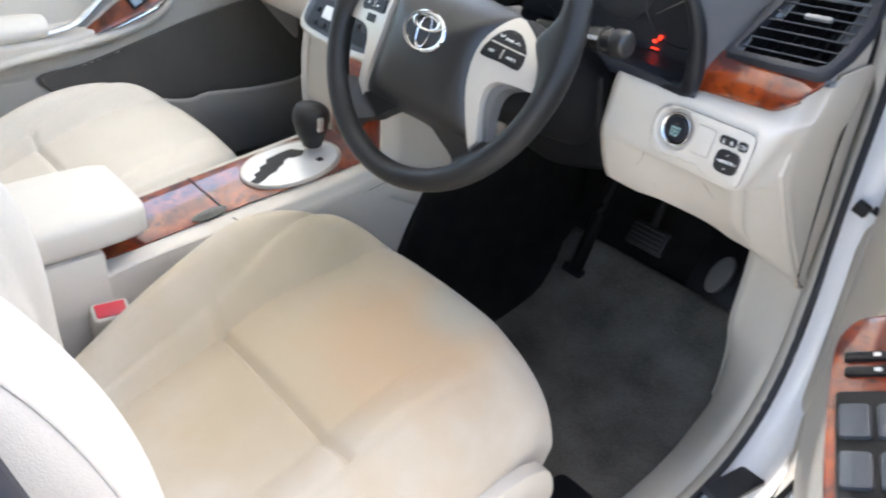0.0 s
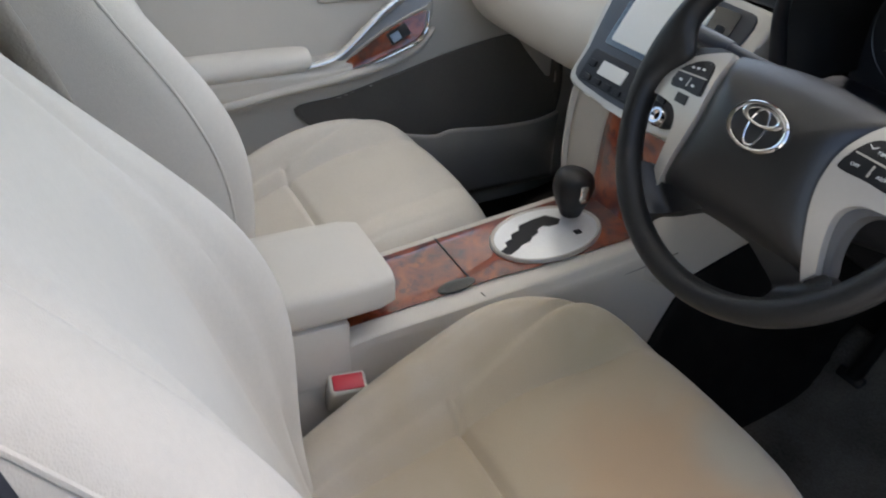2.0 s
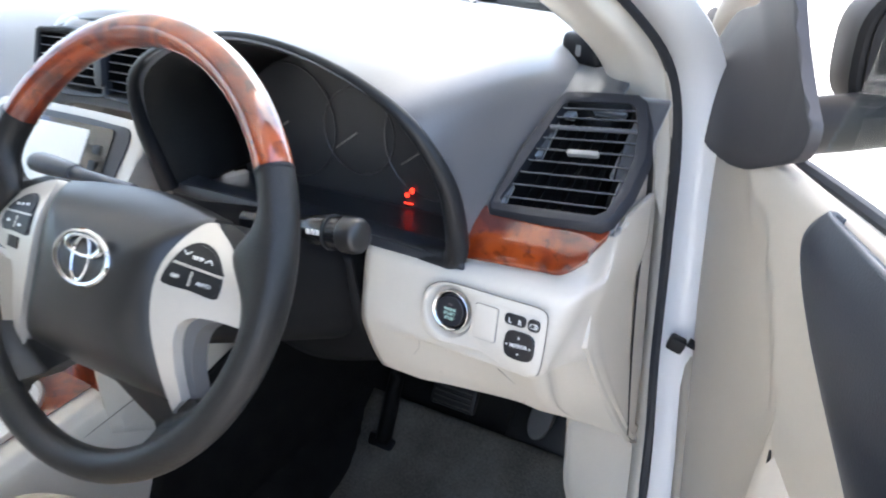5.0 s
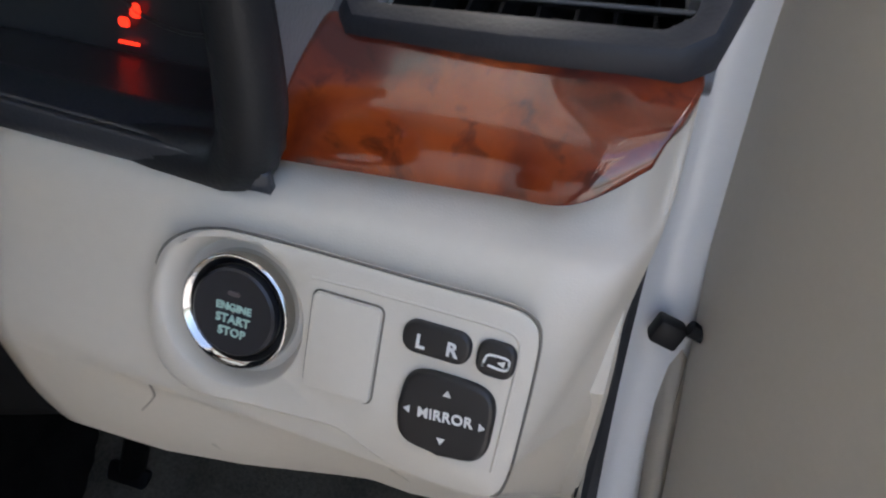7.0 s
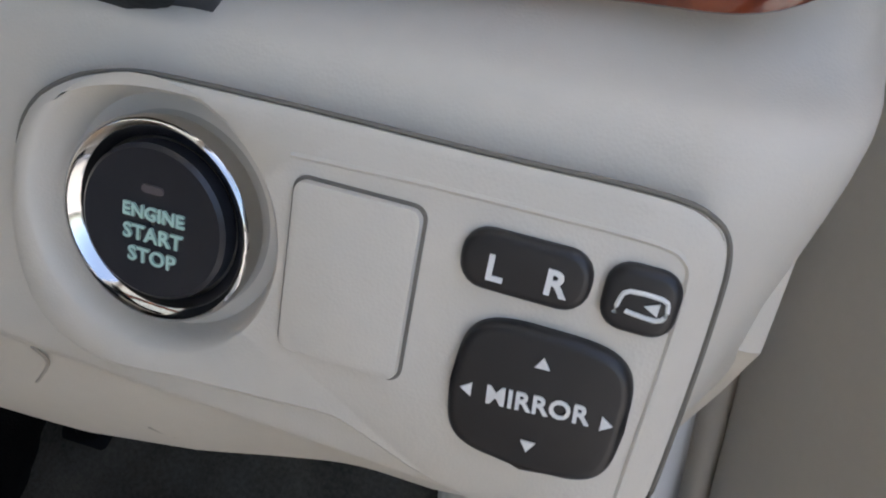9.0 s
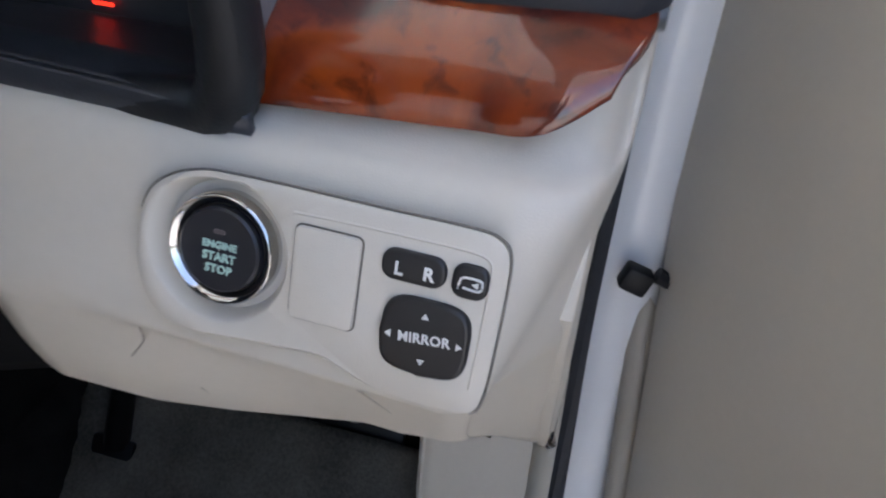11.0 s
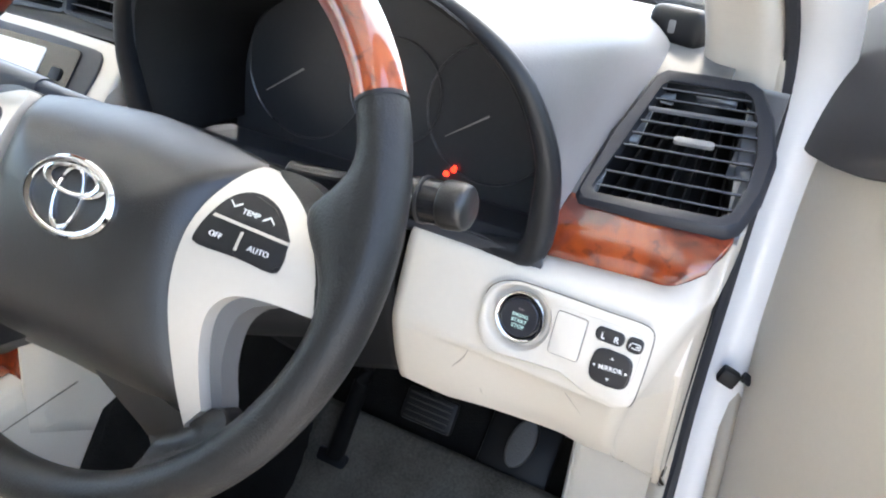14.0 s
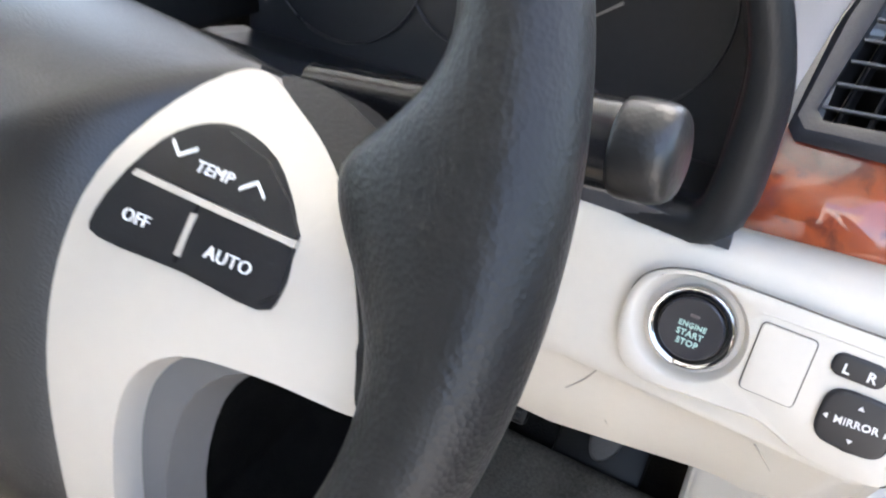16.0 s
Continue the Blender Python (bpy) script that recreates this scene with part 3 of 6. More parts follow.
# the end turns forward round a soft corner into the cheek
for x, dy in ((0.676, 0.004), (0.683, 0.012), (0.688, 0.026)):
    rows.append(crom([(tuck(x, z) + 0.007 * max(0.0, min(1.0, (z - 0.60) / 0.04)), y + (0.014 if 0.62 < z < 0.65 else 0.005 if 0.59 < z < 0.62 else 0) * dy / 0.03, z) for y, z in low_profile(x, dy)], 5))
end = [(0.320, 0.690), (0.310, 0.680), (0.292, 0.650), (0.282, 0.632), (0.272, 0.600), (0.274, 0.572), (0.281, 0.557), (0.288, 0.545), (0.345, 0.475), (0.455, 0.352), (0.462, 0.350), (0.475, 0.354)]
for ex, ey in ((0.6912, 0.10), (0.6925, 0.30), (0.6932, 0.62), (0.6932, 1.0)):
    rows.append(crom([(ex + 0.007 * max(0.0, min(1.0, (z - 0.60) / 0.04)), y + ey * max(0.0, float(np.interp(z, [0.352, 0.442, 0.508, 0.575, 0.69], [0.458, 0.421, 0.412, 0.405, 0.408])) - y), z) for y, z in end], 5))
keep, turn_in = rows[:-9], rows[-9:]
cols = [crom([r[j] for r in turn_in], 4) for j in range(len(turn_in[0]))]
rows = keep + [[c[i] for c in cols] for i in range(len(cols[0]))]
part("lower_panel", grid_bm(rows), BEIGE, dash, "beige lower panel with the switches", thick=0.005)
cheek = [(0.320, 0.700), (0.290, 0.650), (0.278, 0.605), (0.274, 0.575), (0.294, 0.545), (0.345, 0.475), (0.402, 0.405), (0.462, 0.338), (0.472, 0.336), (0.474, 0.45), (0.460, 0.55), (0.452, 0.65), (0.43, 0.74), (0.40, 0.76)]
part("end_cheek", plate([(y, z) for y, z in cheek], 0.0075, frame_at((0.684, 0, 0), (0, 1, 0), (0, 0, 1)), 0.003), BEIGE, dash, "beige end panel of the dash")
part("end_cheek", plate([(y, z) for y, z in reversed(cheek)], 0.008, frame_at((-0.690, 0, 0), (0, 1, 0), (0, 0, 1)), 0.003), BEIGE, dash, "beige end panel of the dash")
part("end_gap", tube([(0.6935, 0.400, 0.745), (0.6935, 0.410, 0.714), (0.6935, 0.413, 0.676), (0.6935, 0.407, 0.634), (0.6935, 0.406, 0.575), (0.6935, 0.413, 0.508), (0.6935, 0.423, 0.442), (0.6935, 0.437, 0.368)], [0.001, 0.003, 0.0032, 0.0026, 0.0018, 0.0015, 0.0013, 0.001], 8), BLACK, dash, "dark gap beside the end panel")
for line in (((0.529, 0.556), (0.522, 0.540), (0.512, 0.526)), ((0.617, 0.543), (0.638, 0.520), (0.656, 0.495)), ((0.536, 0.506), (0.538, 0.500), (0.541, 0.497))):
    part("scuff", tube([low_at(x, z) for x, z in line], 0.0005, 5, steps=3), BEIGE_DARK, dash, "thin scuff mark on the lower panel")
# closing sheets of the knee area, added in black to stand in for shade
part("knee_clip", box(0.035, 0.03, 0.004, pose(0.422, 0.262, 0.526, 12, -6), 0.001), BEIGE, dash, "pale plastic edge of the knee cover")
part("knee_shade_sheet", net([[(0.14, 0.30, 0.53), (0.44, 0.29, 0.535), (0.56, 0.29, 0.540), (0.676, 0.30, 0.55)], [(0.14, 0.42, 0.50), (0.44, 0.42, 0.51), (0.56, 0.42, 0.51), (0.676, 0.40, 0.50)], [(0.14, 0.62, 0.44), (0.44, 0.62, 0.44), (0.56, 0.62, 0.44), (0.676, 0.55, 0.42)], [(0.14, 0.86, 0.40), (0.44, 0.86, 0.40), (0.56, 0.86, 0.40), (0.676, 0.86, 0.40)]]), BLACK, dash, thick=0.004)
part("toe_shade_sheet", net([[(x, 0.62, 0.45), (x, 0.80, 0.42), (x, 0.90, 0.30)] for x in (-0.7, 0, 0.7)]), BLACK, dash, thick=0.004)

# wood strip, driver's side
WN = [[(0.569, 0.2895, 0.6905), (0.563, 0.262, 0.6455)], [(0.605, 0.288, 0.6905), (0.600, 0.2615, 0.6480)], [(0.645, 0.287, 0.6905), (0.642, 0.2625, 0.6500)], [(0.676, 0.286, 0.6905), (0.668, 0.2600, 0.6535)], [(0.697, 0.288, 0.6905), (0.688, 0.266, 0.6670)]]
ctrl = []
for (t, b) in WN:
    t, b = Vector(t), Vector(b)
    ctrl.append([t + Vector((0, 0.004, 0)), t + Vector((0, -0.004, -0.003)), t.lerp(b, 0.5) + Vector((0, -0.009, 0.003)), b + Vector((0, -0.004, 0.002)), b + Vector((0, 0.002, 0))])
part("wood_strip", net(ctrl, 8, 5), WOOD, dash, "glossy burl wood strip", thick=0.004)

# air outlets
BEZEL = material("vent_bezel_charcoal", (0.022, 0.024, 0.030), 0.50, vary=0.10, spec=0.35, bump=0.16, bump_scale=620)
# paler grey for slat fronts, painting in the light on their edges
EDGE = material("slat_lit_edge_grey", (0.10, 0.104, 0.112), 0.32, vary=0.05)
def outlet(corners, slats, bezel, tab_at, bow=0.0):
    """An outlet from four corners TL, TR, BR, BL: a bezel, dark box, slats and a chrome tab."""
    TL, TR, BR, BL = [Vector(c) for c in corners]
    X, Y = (TR + BR - TL - BL), (TL + TR - BL - BR)
    m = frame_at((TL + TR + BL + BR) / 4, X, Y)
    inv = m.inverted()
    quad = [inv @ p for p in (TL, TR, BR, BL)]
    def at(u, v, z=0.0):
        a = quad[0].lerp(quad[1], u)
        b = quad[3].lerp(quad[2], u)
        p = a.lerp(b, v)
        return m @ Vector((p.x + bow * u * u * 4 * v * (1 - v), p.y, z + (a.z * (1 - v) + b.z * v)))
    def rimpt(u, v, o, z):
        c = at(0.5, 0.5)
        p = at(u, v, z)
        return p + (p - c).normalized() * o
    loop = [(0.05, 0), (0.5, 0), (0.93, 0), (1, 0.05), (1, 0.25), (1, 0.5), (1, 0.75), (1, 0.95), (0.94, 1), (0.5, 1), (0.05, 1), (0, 0.95), (0, 0.5), (0, 0.05)]
    rows = [[rimpt(u, v, o * bezel, z) for u, v in loop] for o, z in ((-0.1, -0.010), (0.0, 0.002), (0.5, 0.0035), (1.3, 0.0035), (1.7, 0.001), (1.9, -0.006))]
    vent = part("air_vent", grid_bm(rows, wrap=True), BEZEL, dash, "charcoal air outlet with slats")
    part("duct", grid_bm([[at(0, 0, 0), at(1, 0, 0)], [at(0.04, 0.04, -0.045), at(0.96, 0.04, -0.045)], [at(0.04, 0.96, -0.045), at(0.96, 0.96, -0.045)], [at(0, 1, 0), at(1, 1, 0)]]), SHROUD, vent, thick=0.002)
    part("duct", grid_bm([[at(0, 0, 0), at(0, 1, 0)], [at(0.03, 0, -0.045), at(0.03, 1, -0.045)]]), SHROUD, vent)
    part("duct", grid_bm([[at(1, 0, 0), at(1, 1, 0)], [at(0.97, 0, -0.045), at(0.97, 1, -0.045)]]), SHROUD, vent)
    for k in range(slats):
        v = (k + 0.7) / (slats + 0.4)
        v = v ** 1.12 if slats > 7 else v
        a0, a1 = at(0.01, v, -0.001), at(0.99, v, -0.001)
        b0, b1 = at(0.02, v - 0.008, -0.0045), at(0.98, v - 0.008, -0.0045)
        sl = part("slat", grid_bm([[a0, a1], [b0, b1]]), SHROUD, vent, thick=0.0010, smooth=False)
        wide = k == 2 and slats > 7
        part("slat_edge", tube([a0, a1], 0.0026 if wide else 0.00075, 6, smooth=False), EDGE, sl)
    for k in range(7):
        u = (k + 0.5) / 7
        part("vane", grid_bm([[at(u, 0.03, -0.026), at(u, 0.97, -0.026)], [at(u + 0.02, 0.03, -0.040), at(u + 0.02, 0.97, -0.040)]]), SHROUD, vent, thick=0.0015, smooth=False)
    TAB = material("satin_silver_tab", (0.30, 0.30, 0.30), 0.45, metal=0.6)
    u, v = tab_at
    tm = m.copy()
    tm.translation = at(u, v, 0.001)
    part("tab", plate(rrect(0.032, 0.0065, 0.003), 0.004, tm, 0.0015), TAB, vent, "small silver slider tab")
    return vent


outlet(((0.602, 0.400, 0.7735), (0.670, 0.414, 0.776), (0.688, 0.293, 0.701), (0.583, 0.291, 0.694)), 9, 0.0082, (0.55, 0.50), 0.014)
outlet(((-0.678, 0.425, 0.783), (-0.604, 0.410, 0.781), (-0.590, 0.290, 0.694), (-0.692, 0.283, 0.695)), 8, 0.006, (0.45, 0.56))
outlet(((-0.150, 0.318, 0.800), (-0.018, 0.314, 0.802), (-0.008, 0.300, 0.728), (-0.160, 0.302, 0.726)), 6, 0.005, (0.5, 0.35))
outlet(((0.004, 0.314, 0.802), (0.140, 0.318, 0.800), (0.130, 0.302, 0.726), (-0.004, 0.300, 0.728)), 6, 0.005, (0.5, 0.40))
part("hazard_key", plate(rrect(0.016, 0.05, 0.007), 0.008, frame_at((-0.003, 0.300, 0.765), (1, 0, 0), (0, 0.15, 1)), 0.002), DARK, dash, "grey hazard light key")

# demister grille under the windscreen
part("demister_grille", net([[(x, y + 0.02 - 0.06 * (x / 0.6) ** 2, z) for x in (-0.45, -0.2, 0.05, 0.25, 0.345)] for y, z in ((0.665, 0.822), (0.670, 0.832), (0.720, 0.834), (0.730, 0.822))], 3, 4), DARK, dash, "raised charcoal demister grille", thick=0.003)
part("grille_slot", net([[(x, y + 0.02 - 0.06 * (x / 0.6) ** 2, 0.836) for x in (-0.43, -0.2, 0.05, 0.25, 0.315)] for y in (0.688, 0.704)], 3, 4), BLACK, dash, thick=0.002)

# slim display hood over the middle outlets
part("display_hood", net([[(-0.165, 0.345, 0.797), (-0.09, 0.338, 0.815), (0.0, 0.335, 0.821), (0.09, 0.338, 0.815), (0.150, 0.345, 0.797)], [(-0.160, 0.365, 0.813), (-0.09, 0.362, 0.829), (0.0, 0.360, 0.834), (0.09, 0.362, 0.829), (0.146, 0.365, 0.813)], [(-0.15, 0.43, 0.815), (-0.09, 0.44, 0.823), (0.0, 0.445, 0.825), (0.09, 0.44, 0.823), (0.14, 0.43, 0.815)]]), DASHTOP, dash, "slim hood over the middle air outlets", thick=0.004)
part("display_lens", net([[(-0.160, 0.343, 0.793), (-0.09, 0.337, 0.810), (0.0, 0.334, 0.816), (0.09, 0.337, 0.810), (0.146, 0.343, 0.793)], [(-0.158, 0.350, 0.803), (-0.09, 0.345, 0.820), (0.0, 0.343, 0.826), (0.09, 0.345, 0.820), (0.144, 0.350, 0.803)]]), GLOSSY, dash, "narrow dark display lens", thick=0.003)

# passenger side: beige glovebox bulge and wood strip
GLOVE = [(0.315, 0.680), (0.287, 0.679), (0.262, 0.662), (0.232, 0.640), (0.215, 0.600), (0.222, 0.555), (0.255, 0.515), (0.32, 0.485), (0.45, 0.47)]
rows = []
for x in np.linspace(-0.695, -0.14, 30):
    k = 0.03 * max(0, (-x - 0.60) / 0.1) ** 2
    rows.append(crom([(x, y + k - 0.012 * math.sin((x + 0.7) * 5), z) for y, z in GLOVE], 5))
part("glovebox_panel", grid_bm(rows), BEIGE, dash, "beige glovebox lid and panel", thick=0.005)
ctrl = []
for x, h in ((-0.672, 0.4), (-0.60, 0.95), (-0.45, 1.0), (-0.30, 1.0), (-0.15, 1.0)):
    k = 0.03 * max(0, (-x - 0.60) / 0.1) ** 2 - 0.012 * math.sin((x + 0.7) * 5)
    ctrl.append([(x, 0.289 + k, 0.694), (x, 0.274 + k, 0.693), (x, 0.2535 + k, 0.694 - 0.020 * h), (x, 0.2520 + k, 0.694 - 0.040 * h), (x, 0.259 + k, 0.694 - 0.045 * h)])
part("wood_strip", net(ctrl, 8, 5), WOOD, dash, "long glossy burl wood strip", thick=0.004)
part("glovebox_latch", tube([(-0.50, 0.212, 0.628), (-0.485, 0.208, 0.632), (-0.46, 0.208, 0.630), (-0.45, 0.21, 0.622)], 0.0022, 6), BEIGE_DARK, dash, "small curved glovebox latch")
# black sheet added below the glovebox in place of the shade there
part("glove_shade_sheet", net([[(x, 0.30, 0.49), (x, 0.5, 0.46), (x, 0.85, 0.40)] for x in (-0.7, -0.4, -0.1)]), BLACK, dash, thick=0.004)

# ---- centre stack ----
stack = thing("centre_stack", "silver framed centre stack with pale display and climate controls", "car console")
SM = frame_at((-0.022, 0.205, 0.632), (1, 0, 0), (0, 0.30, 0.47))
stack_outline = smooth2([(k * 1.09, j * 1.05) for k, j in [(-0.142, 0.088), (-0.10, 0.096), (0.0, 0.098), (0.10, 0.096), (0.142, 0.088), (0.138, 0.03), (0.128, -0.04), (0.122, -0.090), (0.06, -0.100), (0.0, -0.102), (-0.06, -0.100), (-0.122, -0.090), (-0.128, -0.04), (-0.138, 0.03)]], 4)
body = part("stack_body", plate(stack_outline, 0.050, SM @ pose(0, 0, -0.045), 0.006, 3), SILVER, stack, "silver painted surround")
inner = [(x * (0.91 if x < 0 else 0.84), y * 0.90) for x, y in stack_outline]
part("fascia", plate(inner, 0.004, SM @ pose(0, 0, 0.004), 0.002), material("dark_grey_fascia", (0.045, 0.045, 0.048), 0.4, metal=0.2), stack, "dark grey fascia")
part("screen_bezel", plate(rrect(0.205, 0.108, 0.006, cx=0.004, cy=0.030), 0.004, SM @ pose(0, 0, 0.007), 0.001), GLOSSY, stack, "black display bezel")
part("screen", plate(rrect(0.150, 0.092, 0.003, cx=-0.012, cy=0.031), 0.002, SM @ pose(0, 0, 0.0105), 0.0005), SCREEN, stack, "blank pale display")
for cy in (0.055, 0.035, 0.012):
    part("key", plate(rrect(0.014, 0.012, 0.003, cx=0.088, cy=cy), 0.003, SM @ pose(0, 0, 0.0105), 0.001), BLACK, stack)
part("volume_knob", annulus(0.011, 0.002, 0.012, SM @ pose(0.088, -0.008, 0.0105)), BLACK, stack, "black volume knob")
part("climate_panel", plate(rrect(0.22, 0.052, 0.006, cy=-0.062), 0.003, SM @ pose(0, 0, 0.007), 0.001), BLACK, stack)
part("climate_display", plate(rrect(0.060, 0.022, 0.002, cx=-0.045, cy=-0.058), 0.002, SM @ pose(0, 0, 0.0095), 0.0005), SCREEN, stack, "pale climate display")
for cx in (-0.095, 0.02, 0.045, 0.07):
    part("key", plate(rrect(0.016, 0.010, 0.002, cx=cx, cy=-0.058), 0.003, SM @ pose(0, 0, 0.0095), 0.001), BLACK, stack)
part("climate_knob", annulus(0.014, 0.004, 0.012, SM @ pose(0.085, -0.080, 0.0095)), CHROME, stack, "chrome ringed knob")
for cx in (-0.09, -0.065, -0.04, -0.015, 0.01):
    part("key", plate(rrect(0.018, 0.009, 0.002, cx=cx, cy=-0.080), 0.003, SM @ pose(0, 0, 0.0095), 0.001), BLACK, stack)
# neck down to the console
part("neck", net([[(-0.128, 0.34, 0.70), (-0.138, 0.185, 0.60), (-0.141, 0.152, 0.545), (-0.139, 0.142, 0.48), (-0.135, 0.140, 0.42), (-0.112, 0.140, 0.33)], [(-0.13, 0.40, 0.70), (-0.14, 0.30, 0.60), (-0.14, 0.30, 0.545), (-0.138, 0.32, 0.48), (-0.130, 0.34, 0.40), (-0.112, 0.36, 0.20)]], 4, 5), BEIGE, stack, "beige side of the centre stack", thick=0.004)
part("neck", net([[(0.085, 0.34, 0.70), (0.096, 0.185, 0.60), (0.098, 0.152, 0.545), (0.100, 0.142, 0.48), (0.102, 0.140, 0.42), (0.106, 0.140, 0.33)], [(0.09, 0.40, 0.70), (0.09, 0.30, 0.60), (0.09, 0.30, 0.545), (0.10, 0.34, 0.48), (0.105, 0.38, 0.40), (0.11, 0.38, 0.20)]], 4, 5), BEIGE, stack, "beige side of the centre stack", thick=0.004)
part("tray_box", net([[(x, 0.166, 0.548), (x, 0.156, 0.50), (x, 0.152, 0.44), (x, 0.150, 0.375)] for x in (-0.052, 0.02, 0.095)], 4, 5), WOOD, stack, "burl wood lower fascia", thick=0.004)
part("fascia_flank", net([[(x, 0.166, 0.548), (x, 0.157, 0.50), (x, 0.153, 0.44), (x, 0.151, 0.375)] for x in (-0.136, -0.095, -0.054)], 4, 5), BEIGE_DARK, stack, "taupe panel beside the wood fascia", thick=0.004)
part("tray_lip", box(0.222, 0.012, 0.01, pose(-0.018, 0.160, 0.545), 0.003), SILVER, stack, "silver strip above the lower fascia")


# ---- steering wheel ----
wheel = thing("steering_wheel", "black leather and burl wood steering wheel with silver spokes", "steering wheel")
TILT = radians(26)
HUB = frame_at((0.36, 0.0, 0.70), (1, 0, 0), (0, math.sin(TILT), math.cos(TILT)))
RIM = HUB @ pose(0.004, 0.014, -0.018)
RM, RT = 0.1795, 0.0140


def rim_arc(a0, a1, r, grow=0.0, n=None):
    n = n or max(4, int(abs(a1 - a0) / 1.5))
    rows = []
    for i in range(n + 1):
        a = radians(a0 + (a1 - a0) * i / n)
        c, s = math.cos(a), math.sin(a)
        d = math.degrees(a) if c > 0 else 180 - math.degrees(a)
        d = (d + 180) % 360 - 180 - 8.5
        reach = 0.0270 * math.exp(-(d / (11.5 if d < 0 else 7.0)) ** 2)
        rows.append([RIM @ Vector(((RM + math.cos(b) * (r + (reach if math.cos(b) < 0 else 0))) * c, (RM + math.cos(b) * (r + (reach if math.cos(b) < 0 else 0))) * s, math.sin(b) * r * 1.12)) for b in [k * 2 * math.pi / 28 for k in range(28)]])
    return grid_bm(rows, wrap=True, caps=True)


part("rim", rim_arc(29.5, 150.5, RT + 0.0002), WOOD, wheel, "glossy burl wood upper rim")
part("rim", rim_arc(-62, 29, RT), LEATHER, wheel, "black leather rim")
part("rim", rim_arc(151, 242, RT), LEATHER, wheel, "black leather rim")
part("rim", rim_arc(242, 298, RT - 0.0003), LEATHER, wheel, "black leather lower rim")
for a in (29.3, 150.7):
    part("rim_joint", rim_arc(a - 0.4, a + 0.4, RT + 0.0006, n=2), BLACK, wheel)


def hub_z(x, y):
    return -(8.5 if y > 0 else 2.4) * y * y - 0.45 * max(0, abs(x) - 0.06) ** 1.5


def patch(outline, z0, thick, mat, name, label="", rise=None):
    """A curved pad following the hub's dome, or the height rise(x, y): a clipped grid, extruded."""
    bm = plate(outline, thick, Matrix.Identity(4), 0)
    big = [f for f in bm.faces if len(f.verts) > 6]
    bmesh.ops.triangulate(bm, faces=big)
    for k in range(3):
        long = [e for e in bm.edges if e.calc_length() > (0.008 if rise else 0.012)]
        if not long:
            break
        bmesh.ops.subdivide_edges(bm, edges=long, cuts=1, use_grid_fill=False)
        bmesh.ops.triangulate(bm, faces=bm.faces[:])
    for v in bm.verts:
        v.co.z += z0 + (rise or hub_z)(v.co.x, v.co.y)
    bmesh.ops.transform(bm, matrix=HUB, verts=bm.verts)
    return part(name, bm, mat, wheel, label)


def to_rim(x, y):
    """Height of the leather webs: the dome's beside the hub, the rim's crown at the rim."""
    d = min(1.0, max(0.0, (math.hypot(x - 0.004, y - 0.014) - 0.150) / 0.020))
    d = d * d * (3 - 2 * d)
    return (hub_z(x, y) - 0.0045) * (1 - d) - 0.0160 * d


hub_outline = smooth2([(0.0, 0.064), (0.05, 0.060), (0.080, 0.056), (0.094, 0.051), (0.083, 0.026), (0.078, -0.004), (0.080, -0.032), (0.088, -0.060), (0.098, -0.090), (0.082, -0.097), (0.045, -0.0985), (0.0, -0.097), (-0.045, -0.0985), (-0.082, -0.097), (-0.098, -0.090), (-0.088, -0.060), (-0.080, -0.032), (-0.078, -0.004), (-0.083, 0.026), (-0.094, 0.051), (-0.080, 0.056), (-0.05, 0.060)], 3)


def dome(outline, rings, lift, z0, mat, name, label, drop):
    """A cushioned pad: rings shrink from the outline to the middle, rising."""
    cx = sum(p[0] for p in outline) / len(outline)
    cy = sum(p[1] for p in outline) / len(outline)
    rows = [[HUB @ Vector((x, y, z0 + hub_z(x, y) - drop)) for x, y in outline]]
    steps = [1.0, 0.985, 0.96, 0.925, 0.88, 0.82, 0.74, 0.64, 0.50, 0.34, 0.17]
    rings = len(steps)
    for f in steps:
        g = 1 - f ** 5
        rows.append([HUB @ Vector((cx + (x - cx) * f, cy + (y - cy) * f, z0 + hub_z(cx + (x - cx) * f, cy + (y - cy) * f) + lift * g)) for x, y in outline])
    bm = grid_bm(rows, wrap=True)
    c = bm.verts.new(HUB @ Vector((cx, cy, z0 + hub_z(cx, cy) + lift)))
    bm.verts.ensure_lookup_table()
    n = len(outline)
    last = bm.verts[rings * n: rings * n + n]
    for j in range(n):
        bm.faces.new((last[j], last[(j + 1) % n], c))
    return part(name, bm, mat, wheel, label)


dome(hub_outline, 9, 0.0145, -0.0125, AIRBAG, "airbag_cover", "black grained airbag cover", 0.02)
spoke = [(0.097, 0.0515), (0.119, 0.0450), (0.139, 0.0320), (0.154, 0.012), (0.162, -0.006), (0.164, -0.0145), (0.162, -0.0165), (0.140, -0.0165), (0.119, -0.0195), (0.108, -0.029), (0.1050, -0.044), (0.1075, -0.066), (0.1112, -0.086), (0.1105, -0.0885), (0.1022, -0.0985), (0.1002, -0.0985), (0.089, -0.062), (0.081, -0.032), (0.079, -0.004), (0.084, 0.026)]
SPOKE_GREY = material("spoke_grey", (0.11, 0.108, 0.105), 0.5)
